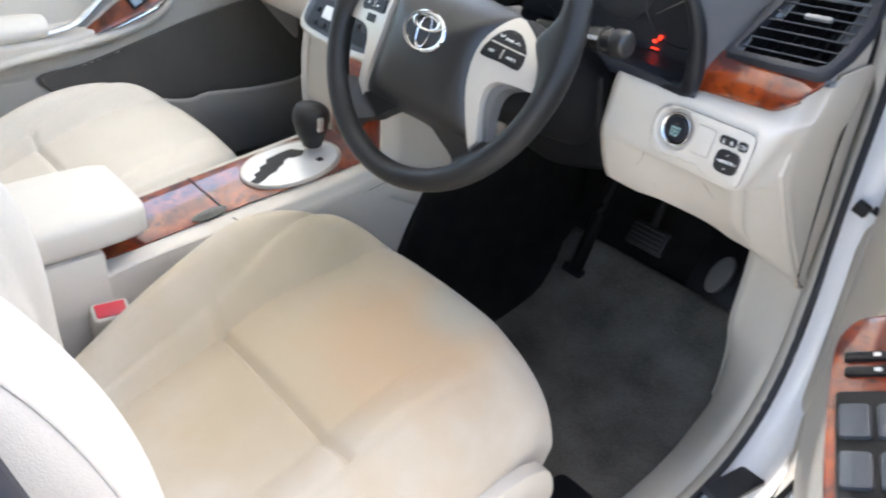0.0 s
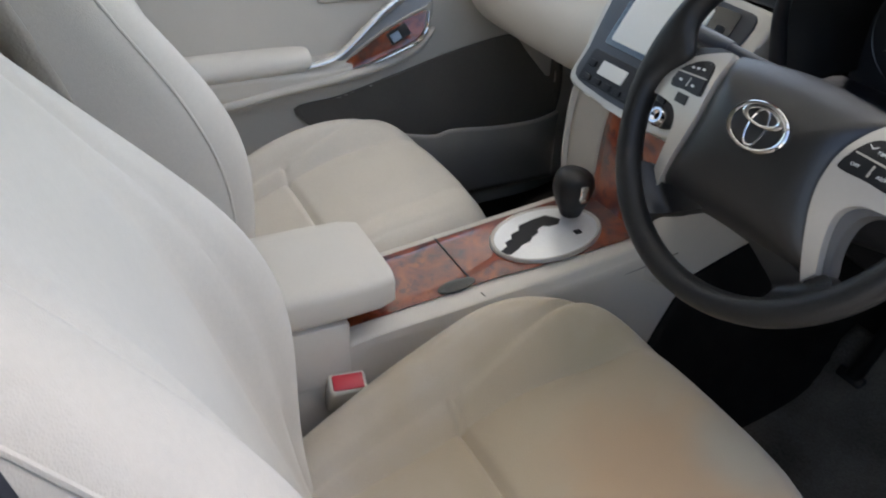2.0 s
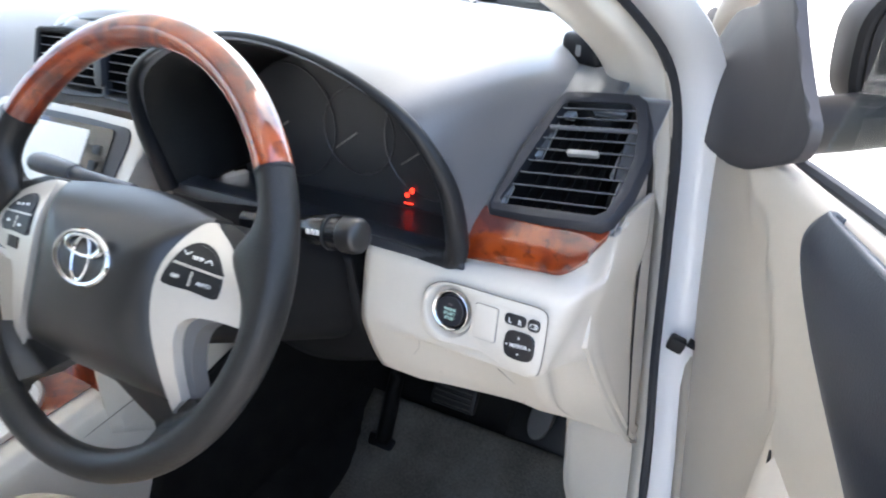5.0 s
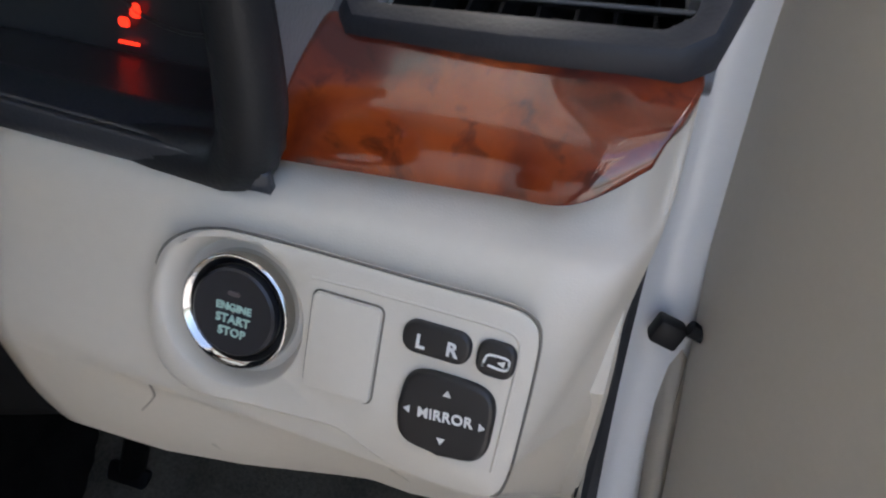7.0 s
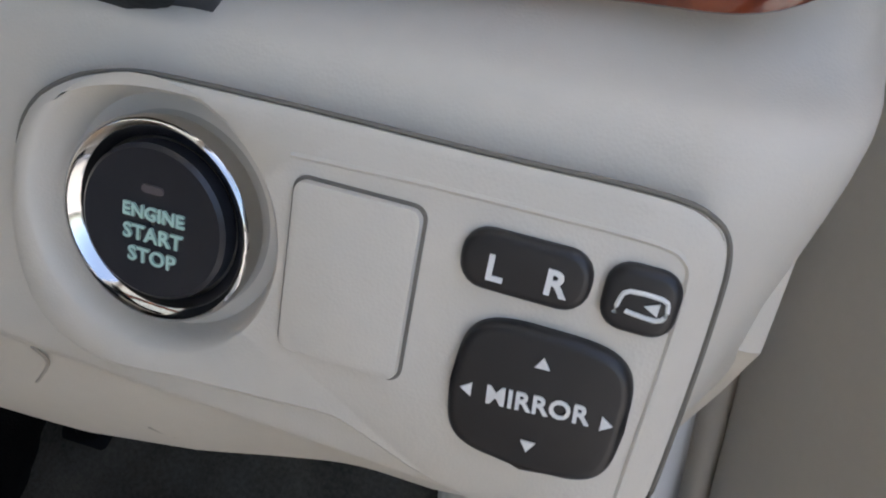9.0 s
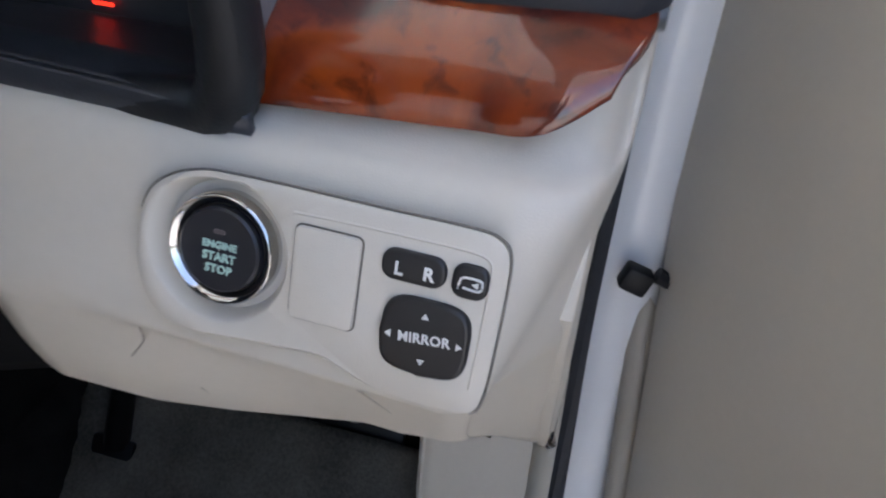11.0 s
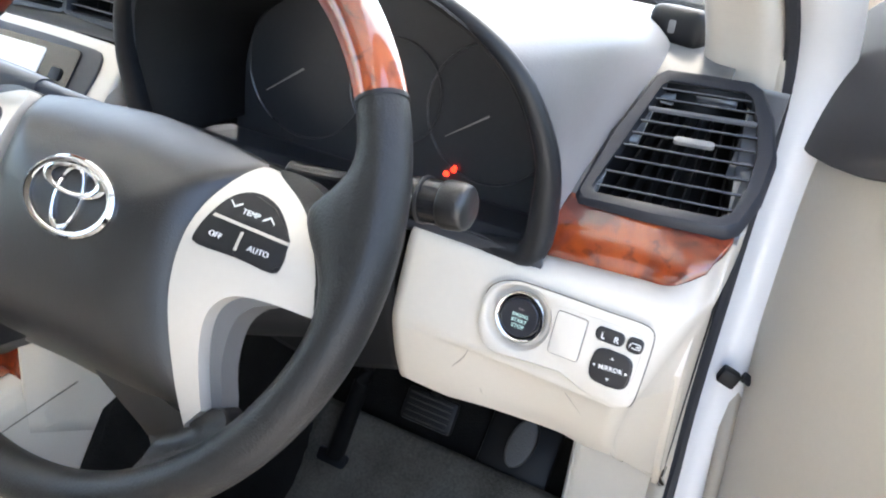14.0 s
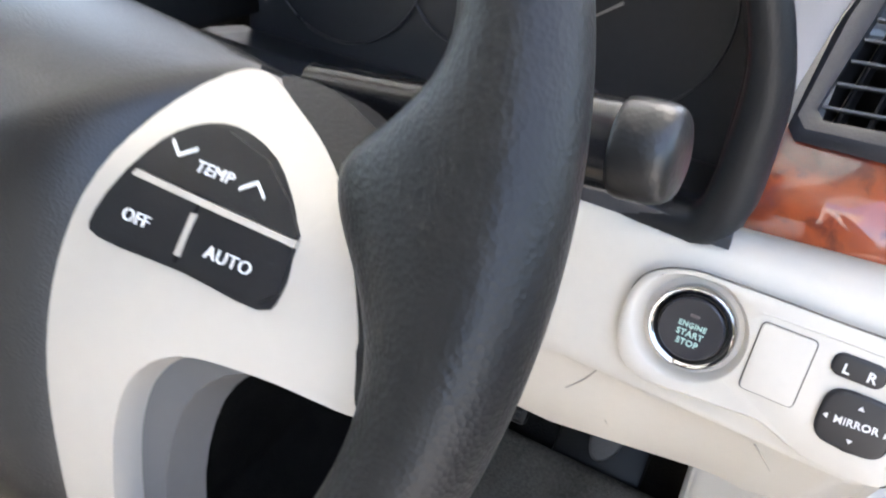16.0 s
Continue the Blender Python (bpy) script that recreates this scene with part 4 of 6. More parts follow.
for s in (1, -1):
    pts = smooth2([(s * (x - 0.001), y) for x, y in spoke], 5)
    patch(pts, -0.014, 0.010, SILVER, "spoke", "silver painted wheel spoke")
    patch(smooth2([(s * 0.106, -0.020), (s * 0.138, -0.0165), (s * 0.124, -0.023), (s * 0.1150, -0.036), (s * 0.1130, -0.060), (s * 0.1165, -0.086), (s * 0.106, -0.088), (s * 0.102, -0.05)], 3), -0.030, 0.016, SPOKE_GREY, "spoke_edge", "grey inner edge of the spoke")
    patch(smooth2([(s * x, y) for x, y in ((0.105, 0.0525), (0.119, 0.0535), (0.135, 0.0480), (0.148, 0.0425), (0.156, 0.0465), (0.161, 0.0600), (0.172, 0.0620), (0.180, 0.030), (0.181, 0.0), (0.178, -0.012), (0.170, -0.0150), (0.163, -0.0130), (0.1595, -0.004), (0.1515, 0.0135), (0.1380, 0.0310), (0.1200, 0.0435))], 3), -0.018, 0.018, LEATHER, "spoke_web", "black leather web between spoke and rim", to_rim)
    patch(smooth2([(s * x, y) for x, y in ((0.030, -0.092), (0.046, -0.1035), (0.066, -0.1150), (0.080, -0.1280), (0.088, -0.1440), (0.118, -0.1310), (0.142, -0.1080), (0.136, -0.0930), (0.124, -0.0850), (0.1140, -0.0850), (0.101, -0.0960), (0.070, -0.090))], 3), -0.022, 0.018, AIRBAG, "lower_web", "black web between spoke and lower rim", to_rim)
# key pads
keys_r = [([(0.0945, 0.0195), (0.0948, 0.0262), (0.0995, 0.0318), (0.109, 0.0348), (0.122, 0.0315), (0.133, 0.0240), (0.1385, 0.0178), (0.1385, 0.0168)], "temperature_key"), ([(0.0930, 0.0172), (0.1125, 0.0168), (0.1125, 0.0015), (0.091, 0.0020), (0.089, 0.0055)], "off_key"), ([(0.1140, 0.0168), (0.1390, 0.0146), (0.1400, 0.004), (0.136, 0.0005), (0.1140, 0.0012)], "auto_key")]
for s in (1, -1):
    patch(smooth2([(s * 0.0900, 0.0235), (s * 0.0965, 0.0330), (s * 0.1070, 0.0365), (s * 0.1210, 0.0325), (s * 0.1330, 0.022), (s * 0.1370, 0.013), (s * 0.1380, 0.004), (s * 0.1340, -0.0015), (s * 0.1130, 0.0), (s * 0.0880, 0.0), (s * 0.0845, 0.0055)], 3), -0.0047, 0.0012, BLACK, "key_pad")
    for pts, nm in keys_r:
        patch([(s * (x - 0.002), y) for x, y in pts], -0.0042, 0.0018, BLACK, "pad_key")
    patch([(s * 0.0915, 0.0190), (s * 0.1372, 0.0166), (s * 0.1372, 0.0150), (s * 0.0910, 0.0174)], -0.0040, 0.0020, SILVER, "pad_divider")
    patch([(s * 0.1104, 0.0140), (s * 0.1120, 0.0140), (s * 0.1120, 0.0035), (s * 0.1104, 0.0035)], -0.0040, 0.0020, SILVER, "pad_divider")


def on_hub(x, y, z=-0.0021, turn=0.0):
    """A frame on the key pad, laid along the dome."""
    e = 0.002
    p = Vector((x, y, z + hub_z(x, y)))
    dx = Vector((e, 0, hub_z(x + e, y) - hub_z(x, y)))
    dy = Vector((0, e, hub_z(x, y + e) - hub_z(x, y)))
    return HUB @ frame_at(p, dx, dy) @ pose(0, 0, 0, 0, 0, turn)


lettering("letters", "TEMP", 0.0043, on_hub(0.1106, 0.0245, turn=-1), WHITE, wheel)
lettering("letters", "OFF", 0.0044, on_hub(0.0975, 0.0080, turn=-1), WHITE, wheel)
lettering("letters", "AUTO", 0.0044, on_hub(0.1240, 0.0068, turn=-1), WHITE, wheel)


def chevron(m, w, h, t):
    a = [(-w, h), (0, 0), (w, h), (w, h + t), (0, t), (-w, h + t)]
    return plate(a, 0.0006, m, 0)


part("arrow_mark", chevron(on_hub(0.0998, 0.0250, turn=-1), 0.0036, 0.0030, 0.0010), WHITE, wheel)
part("arrow_mark", chevron(on_hub(0.1218, 0.0262, turn=179), 0.0034, 0.0030, 0.0010), WHITE, wheel)
for x, y in ((-0.120, 0.024), (-0.112, 0.025), (-0.104, 0.026), (-0.124, 0.008), (-0.102, 0.007)):
    part("key_mark", plate(rrect(0.0045, 0.0025, 0.001), 0.0006, on_hub(x, y), 0), WHITE, wheel)
patch([(-0.118, -0.004), (-0.100, -0.004), (-0.100, -0.014), (-0.118, -0.014)], -0.0055, 0.003, BLACK, "mode_key", "small black mode key")
# badge
badge = HUB @ pose(0, 0.0, 0.0015)
part("badge", annulus(0.0236, 0.0198, 0.0035, badge, sx=1.50), CHROME, wheel, "chrome oval badge")
part("badge_oval", annulus(0.0203, 0.0166, 0.003, badge @ pose(0, -0.0005, 0), sx=0.54), CHROME, wheel)
part("badge_oval", annulus(0.0098, 0.0068, 0.003, badge @ pose(0, 0.0098, 0), sx=2.55), CHROME, wheel)

# ---- column and stalks ----
column = thing("steering_column", "black plastic steering column shroud with two stalks", "steering column")
AX = HUB.to_3x3() @ Vector((0, 0, -1))
c0 = Vector((0.36, 0.0, 0.70)) + AX * 0.045
UPV = HUB.to_3x3() @ Vector((0, 1, 0))
rows = []
for d, w, h in ((0.0, 0.066, 0.052), (0.03, 0.078, 0.060), (0.12, 0.082, 0.064), (0.22, 0.085, 0.066), (0.34, 0.085, 0.07)):
    cc = c0 + AX * d + UPV * (-0.006 + 0.04 * d)
    rows.append([cc + Vector((1, 0, 0)) * (w * math.copysign(abs(math.cos(a)) ** 0.6, math.cos(a))) + UPV * (h * math.copysign(abs(math.sin(a)) ** 0.6, math.sin(a))) for a in [k * 2 * math.pi / 28 for k in range(28)]])
part("shroud", grid_bm(rows, wrap=True, caps=True), SHROUD, column)
part("shroud_boot", net([[(0.27, 0.23, 0.63), (0.36, 0.23, 0.64), (0.45, 0.23, 0.63)], [(0.26, 0.24, 0.56), (0.36, 0.22, 0.55), (0.455, 0.24, 0.56)], [(0.26, 0.27, 0.48), (0.36, 0.26, 0.47), (0.455, 0.27, 0.49)]]), SHROUD, column, thick=0.004)
# right lever
r0, r1 = Vector((0.43, 0.112, 0.709)), Vector((0.556, 0.108, 0.7225))
rod = part("lever", tube([r0, r0.lerp(r1, 0.5), r0.lerp(r1, 0.62), r0.lerp(r1, 0.66), r0.lerp(r1, 0.96), r1], [0.008, 0.008, 0.0095, 0.0130, 0.0140, 0.0130], 18, steps=4), material("gloss_lever", (0.010, 0.010, 0.011), 0.20, vary=0.2, bump=0.05, bump_scale=300), column, "black light switch lever")
part("lever_ring", tube([r0.lerp(r1, 0.79), r0.lerp(r1, 0.805)], 0.0150, 16, smooth=False), material("lever_groove", (0.020, 0.020, 0.020), 0.4), rod)
for k, f in enumerate((0.68, 0.72, 0.76)):
    part("lever_mark", box(0.003, 0.0012, 0.004, Matrix.Translation(r0.lerp(r1, f) + Vector((0, -0.0135, 0.004))), 0), WHITE, rod)
part("lever_cap", tube([r0.lerp(r1, 0.90), r0.lerp(r1, 0.915), r0.lerp(r1, 0.99), r0.lerp(r1, 1.03), r0.lerp(r1, 1.045)], [0.0140, 0.0149, 0.0147, 0.0125, 0.0070], 22, steps=4), material("lever_cap_grey", (0.014, 0.0135, 0.013), 0.35, vary=0.2, bump=0.2, bump_scale=500), rod, "worn grey turning end cap")
l0, l1 = Vector((0.29, 0.105, 0.712)), Vector((0.158, 0.094, 0.722))
rod = part("lever", tube([l0, l0.lerp(l1, 0.55), l0.lerp(l1, 0.6), l0.lerp(l1, 0.95), l1], [0.007, 0.008, 0.011, 0.013, 0.010], 16, steps=4, flat=0.8), material("grey_lever", (0.06, 0.065, 0.075), 0.35), column, "dark grey wiper lever")


# ---- driver's switch panel ----
switches = thing("switch_panel", "beige switch panel with start button and mirror switches", "switch panel")
PM = frame_at((0.62, 0.2274, 0.60), (1, -0.04, 0), (0, 0.2, 1))
border = smooth2([(-0.0815, 0.0170), (-0.073, 0.0240), (-0.063, 0.0275), (-0.052, 0.0288), (-0.025, 0.0291), (0.007, 0.0289), (0.034, 0.0291), (0.0435, 0.0275), (0.0475, 0.0225), (0.0483, 0.010), (0.0480, -0.010), (0.0470, -0.027), (0.0430, -0.0345), (0.030, -0.0365), (0.0105, -0.0355), (-0.003, -0.0312), (-0.012, -0.0285), (-0.0250, -0.0295), (-0.045, -0.0312), (-0.065, -0.0330), (-0.079, -0.0270), (-0.0855, -0.0130), (-0.086, 0.004)], 3)
sx, sy = -0.0527, 0.0015
circ = []
for x, y in border:
    a = math.atan2(y - sy, x - sx)
    circ.append((math.cos(a), math.sin(a)))
inset = [((x + 0.019) * 0.975 - 0.019, (y + 0.003) * 0.95 - 0.003) for x, y in border]
rows = [[PM @ Vector((x, y, -0.004)) for x, y in border], [PM @ Vector((x, y, 0.0002)) for x, y in border], [PM @ Vector((x, y, 0.0014)) for x, y in inset]]
for r, z, d in [(0.0278 - 0.0068 * k / 12, 0.0014 - 0.0100 * (0.5 - 0.5 * math.cos(math.pi * (k / 12) ** 0.85)), 0.0017 * (1 - k / 12)) for k in range(13)] + [(0.0190, -0.0086, 0)]:
    rows.append([PM @ Vector((sx + r * c - d, sy + r * n, z)) for c, n in circ])
GAP = material("panel_gap", (0.17, 0.155, 0.13), 0.8)
part("panel", grid_bm(rows, wrap=True), BEIGE, switches, "raised beige panel with a dished ring")
top_edge = [(x, y) for x, y in border if y > 0.008 or x > 0.040]
turn_at = max(range(len(top_edge)), key=lambda k: (Vector(top_edge[k]) - Vector(top_edge[k - 1])).length)
top_edge = top_edge[turn_at:] + top_edge[:turn_at]
part("panel_joint", tube([PM @ Vector(((x + 0.019) * 1.008 - 0.019, (y + 0.003) * 1.016 - 0.003, -0.0006)) for x, y in top_edge], [0.0001] + [0.0005] * (len(top_edge) - 2) + [0.0001], 6, steps=2), GAP, switches)
part("inner_bead", tube([PM @ Vector((x, y, 0.0012)) for x, y in ((-0.026, 0.0215), (-0.005, 0.0222), (0.018, 0.0224), (0.036, 0.0222), (0.0418, 0.0205), (0.0432, 0.0150), (0.0430, -0.005), (0.0425, -0.0250))], 0.0006, 6), BEIGE, switches, "fine raised bead round the switches")
ring_rows = [[PM @ Vector((sx + r * math.cos(a), sy + r * math.sin(a), z)) for a in [k * 2 * math.pi / 64 for k in range(64)]] for r, z in ((0.0206, -0.0088), (0.0205, 0.0004), (0.0202, 0.0013), (0.0196, 0.0017), (0.0189, 0.0014), (0.0172, -0.0002), (0.0164, -0.0012), (0.0159, -0.0032))]
ring = part("start_button", grid_bm(ring_rows, wrap=True), CHROME, switches, "black start button in a chrome ring")
part("cap", grid_bm([[PM @ Vector((sx + r * math.cos(a), sy + r * math.sin(a), z)) for a in [k * 2 * math.pi / 48 for k in range(48)]] for r, z in ((0.0157, -0.002), (0.0155, 0.0014), (0.0147, 0.0022), (0.008, 0.0017), (0.0004, 0.0015))], wrap=True), material("button_black", (0.018, 0.019, 0.024), 0.32, vary=0.1), ring)
for text, dy, size in (("ENGINE", 0.0018, 0.0036), ("START", -0.0026, 0.0042), ("STOP", -0.0071, 0.0042)):
    lettering("letters", text, size, PM @ pose(sx + 0.0003, sy + dy, 0.0019), GREENISH, ring, stretch=1.0, bold=0.00010)
part("indicator", plate(rrect(0.0045, 0.0016, 0.0007), 0.0006, PM @ pose(sx, sy + 0.0068, 0.0016), 0), material("amber_lens", (0.12, 0.10, 0.10), 0.3), ring)
part("blank_cover", plate(rrect(0.0236, 0.0332, 0.0022, cx=-0.0124, cy=0.0014), 0.0022, PM @ pose(0, 0, 0.0012), 0.0008), BEIGE, switches, "beige blank cover")
part("cover_joint", plate(rrect(0.0250, 0.0346, 0.0028, cx=-0.0124, cy=0.0014), 0.0006, PM @ pose(0, 0, 0.0011), 0), GAP, switches)
SWITCH = material("switch_black", (0.016, 0.015, 0.016), 0.38, vary=0.08)
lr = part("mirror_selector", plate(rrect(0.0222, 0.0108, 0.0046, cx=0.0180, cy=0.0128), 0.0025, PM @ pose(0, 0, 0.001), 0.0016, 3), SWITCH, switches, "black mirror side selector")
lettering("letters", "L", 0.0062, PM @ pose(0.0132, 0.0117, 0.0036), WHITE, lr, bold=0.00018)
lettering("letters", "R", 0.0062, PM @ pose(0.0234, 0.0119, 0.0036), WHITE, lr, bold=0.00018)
fold = part("fold_switch", plate(rrect(0.0122, 0.0116, 0.0040, cx=0.0370, cy=0.0127), 0.0025, PM @ pose(0, 0, 0.001), 0.0016, 3), SWITCH, switches, "black mirror fold button")
fm = PM @ pose(0.0372, 0.0123, 0.0036)
part("fold_mark", tube([fm @ Vector(p) for p in ((-0.0038, -0.0022, 0), (-0.0034, 0.0005, 0), (-0.0022, 0.0020, 0), (0.0030, 0.0020, 0), (0.0040, 0.0010, 0), (0.0040, -0.0008, 0), (0.0028, -0.0018, 0), (-0.0010, -0.0016, 0), (-0.0022, -0.0014, 0))], 0.00045, 6, steps=2), WHITE, fold)
part("fold_mark", plate([(0.0005, 0.0002), (0.0028, 0.0012), (0.0028, -0.0010)], 0.0005, fm, 0), WHITE, fold)
mir = part("mirror_switch", plate([(0.0154 * math.copysign(abs(math.cos(k * math.pi / 24)) ** 0.55, math.cos(k * math.pi / 24)), 0.0136 * math.copysign(abs(math.sin(k * math.pi / 24)) ** 0.55, math.sin(k * math.pi / 24))) for k in range(48)], 0.0030, PM @ pose(0.0250, -0.0103, 0.001), 0.0020, 3), SWITCH, switches, "black mirror adjusting pad")
mm = PM @ pose(0.0250, -0.0103, 0.0041)
lettering("letters", "MIRROR", 0.0048, mm @ pose(0.0002, 0, 0, 0, 0, 5), WHITE, mir, stretch=0.98, bold=0.00012)
for x, y, turn in ((0, 0.0082, 0), (0, -0.0082, 180), (-0.0122, 0, 90), (0.0122, 0, -90)):
    part("arrow_mark", plate([(-0.0013, -0.0009), (0.0013, -0.0009), (0, 0.0011)], 0.0005, mm @ pose(0, 0, 0, 0, 0, 2.5) @ pose(x, y, 0, 0, 0, turn), 0), WHITE, mir)

# ---- centre console ----
console = thing("centre_console", "beige centre console with burl wood trim and silver gate", "car console")


def top_z(y):
    return 0.338 + 0.045 * max(0, (y + 0.30) / 0.42)


ctrl = []
for y in (-0.62, -0.40, -0.30, -0.15, 0.0, 0.12, 0.22, 0.40, 0.62):
    z = top_z(y) - (0.03 if y < -0.35 else 0)
    f = min(1.0, max(0.0, (y + 0.28) / 0.28))
    ctrl.append([(-0.108, y, 0.02), (-0.106, y, z - 0.06), (-0.098, y, z - 0.012), (-0.080, y, z), (0.0, y, z - 0.004), (0.074 + f * 0.006, y, z), (0.082 + f * 0.016, y, z - 0.012), (0.078 + f * 0.028, y, z - 0.06), (0.074 + f * 0.034, y, 0.02)])
part("console_body", net(ctrl, 5, 4), BEIGE, console, "beige plastic console shell", thick=0.005)
# near-black sheet painted in for the shadow on the console's front side
part("console_shade", net([[(0.113, 0.08, -0.04), (0.113, 0.13, 0.10), (0.1125, 0.19, 0.24), (0.111, 0.23, 0.31)], [(0.114, 0.40, -0.04), (0.114, 0.40, 0.12), (0.113, 0.40, 0.26), (0.111, 0.40, 0.36)], [(0.114, 0.70, 0.06), (0.114, 0.70, 0.2), (0.113, 0.70, 0.3), (0.111, 0.70, 0.42)]]), CARPET, console, "dark sheet standing in for shadow on the console side", thick=0.004)
W0, W1 = -0.315, 0.205


def WR(y):
    """Inner edge of the veneer: the beige rail beside it narrows towards the dash."""
    return float(np.interp(y, [-0.30, -0.10, 0.05, 0.20], [0.050, 0.054, 0.068, 0.074]))


ctrl = []
for y in np.linspace(W0, W1, 8):
    z = top_z(y) + 0.003
    ctrl.append([(-0.074, y, z - 0.003), (-0.070, y, z + 0.001), (-0.01, y, z + 0.002), (WR(y) - 0.004, y, z + 0.001), (WR(y), y, z - 0.003)])
wood = part("wood_trim", net(ctrl, 5, 3), WOOD, console, "glossy burl wood console trim", thick=0.004)
part("trim_joint", box(0.127, 0.0022, 0.002, pose(-0.0105, -0.12, top_z(-0.12) + 0.0052), 0), BLACK, console)
part("shell_seam", tube([(0.076, -0.120, top_z(-0.12) + 0.003), (0.084, -0.112, top_z(-0.11) - 0.004), (0.0935, -0.085, top_z(-0.08) - 0.020), (0.1005, -0.03, top_z(-0.03) - 0.036), (0.1035, 0.06, top_z(0.06) - 0.036), (0.1055, 0.20, top_z(0.2) - 0.030)], 0.0009, 6), GAP, console)
slope = math.degrees(math.atan(0.045 / 0.42))
GM = pose(0.003, 0.028, top_z(0.028) + 0.0045, slope)
gate = part("gate", plate(ring_pts(0.067, 0.088, 56), 0.004, GM, 0.002, 3), material("brushed_silver", (0.82, 0.82, 0.80), 0.30, metal=0.35, vary=0.06), console, "silver shift gate plate")
part("gate_rim", annulus(0.089, 0.082, 0.006, GM, 64, sx=0.76), SILVER, gate)
SLOT = [(0.024, -0.052), (0.012, -0.054), (0.006, -0.040), (-0.004, -0.038), (-0.008, -0.024), (-0.018, -0.020), (-0.022, -0.004), (-0.033, 0.002), (-0.037, 0.030), (-0.037, 0.052), (-0.016, 0.066), (-0.006, 0.056), (-0.008, 0.040), (-0.014, 0.034), (-0.010, 0.022), (-0.002, 0.018), (0.004, 0.004), (0.012, -0.004), (0.014, -0.020), (0.020, -0.028), (0.026, -0.044)]
part("gate_slot", plate([(x - 0.003, y - 0.028) for x, y in SLOT], 0.0006, GM @ pose(0, 0, 0.0042), 0), BLACK, gate, "black stepped shift slot")
part("release_key", plate(rrect(0.011, 0.011, 0.001, cx=0.024, cy=0.041), 0.0008, GM @ pose(0, 0, 0.0042), 0), BLACK, gate)
lever = thing("gear_lever", "black leather gear lever knob on a short silver stem", "gear lever")
k0 = GM @ Vector((-0.019, 0.057, 0.004))
part("stem", tube([k0, k0 + Vector((0.0, -0.004, 0.05))], 0.007, 12, smooth=False), SILVER, lever)
part("knob", tube([k0 + Vector((0, -0.002, 0.006)), k0 + Vector((0.001, -0.003, 0.022)), k0 + Vector((0.003, -0.005, 0.040)), k0 + Vector((0.006, -0.006, 0.060)), k0 + Vector((0.009, -0.005, 0.076)), k0 + Vector((0.010, -0.004, 0.083))], [0.016, 0.022, 0.028, 0.0315, 0.026, 0.005], 20), LEATHER, lever, "black leather knob")
part("knob_button", plate(rrect(0.014, 0.026, 0.004), 0.005, frame_at(k0 + Vector((0.0345, -0.008, 0.056)), (0, 1, 0), (0, 0, 1)), 0.002), CHROME, lever, "chrome knob button")
part("ashtray_pull", plate(ring_pts(0.011, 0.029, 28), 0.004, pose(0.047, -0.143, top_z(-0.143) + 0.003, slope, 8, 0), 0.0015), GLOSSY, console, "dark oval tray pull")
arm = thing("armrest", "beige padded armrest lid on the console", "armrest")
rows = []
for y, s, dz in ((-0.72, 0.94, 0.0), (-0.60, 1, 0.0), (-0.45, 1, 0.0), (-0.32, 1, 0), (-0.27, 0.97, 0.0), (-0.248, 0.88, 0.0), (-0.240, 0.6, -0.006)):
    rows.append([(0.088 * s * math.copysign(abs(math.cos(a)) ** 0.3, math.cos(a)), y, 0.402 + dz + 0.028 * s * math.copysign(abs(math.sin(a)) ** 0.45, math.sin(a))) for a in [k * 2 * math.pi / 36 for k in range(36)]])
part("lid", grid_bm(rows, wrap=True, caps=True), BEIGE, arm)
part("bin", box(0.170, 0.42, 0.10, pose(0, -0.52, 0.325), 0.012), BEIGE, arm, "beige console bin")

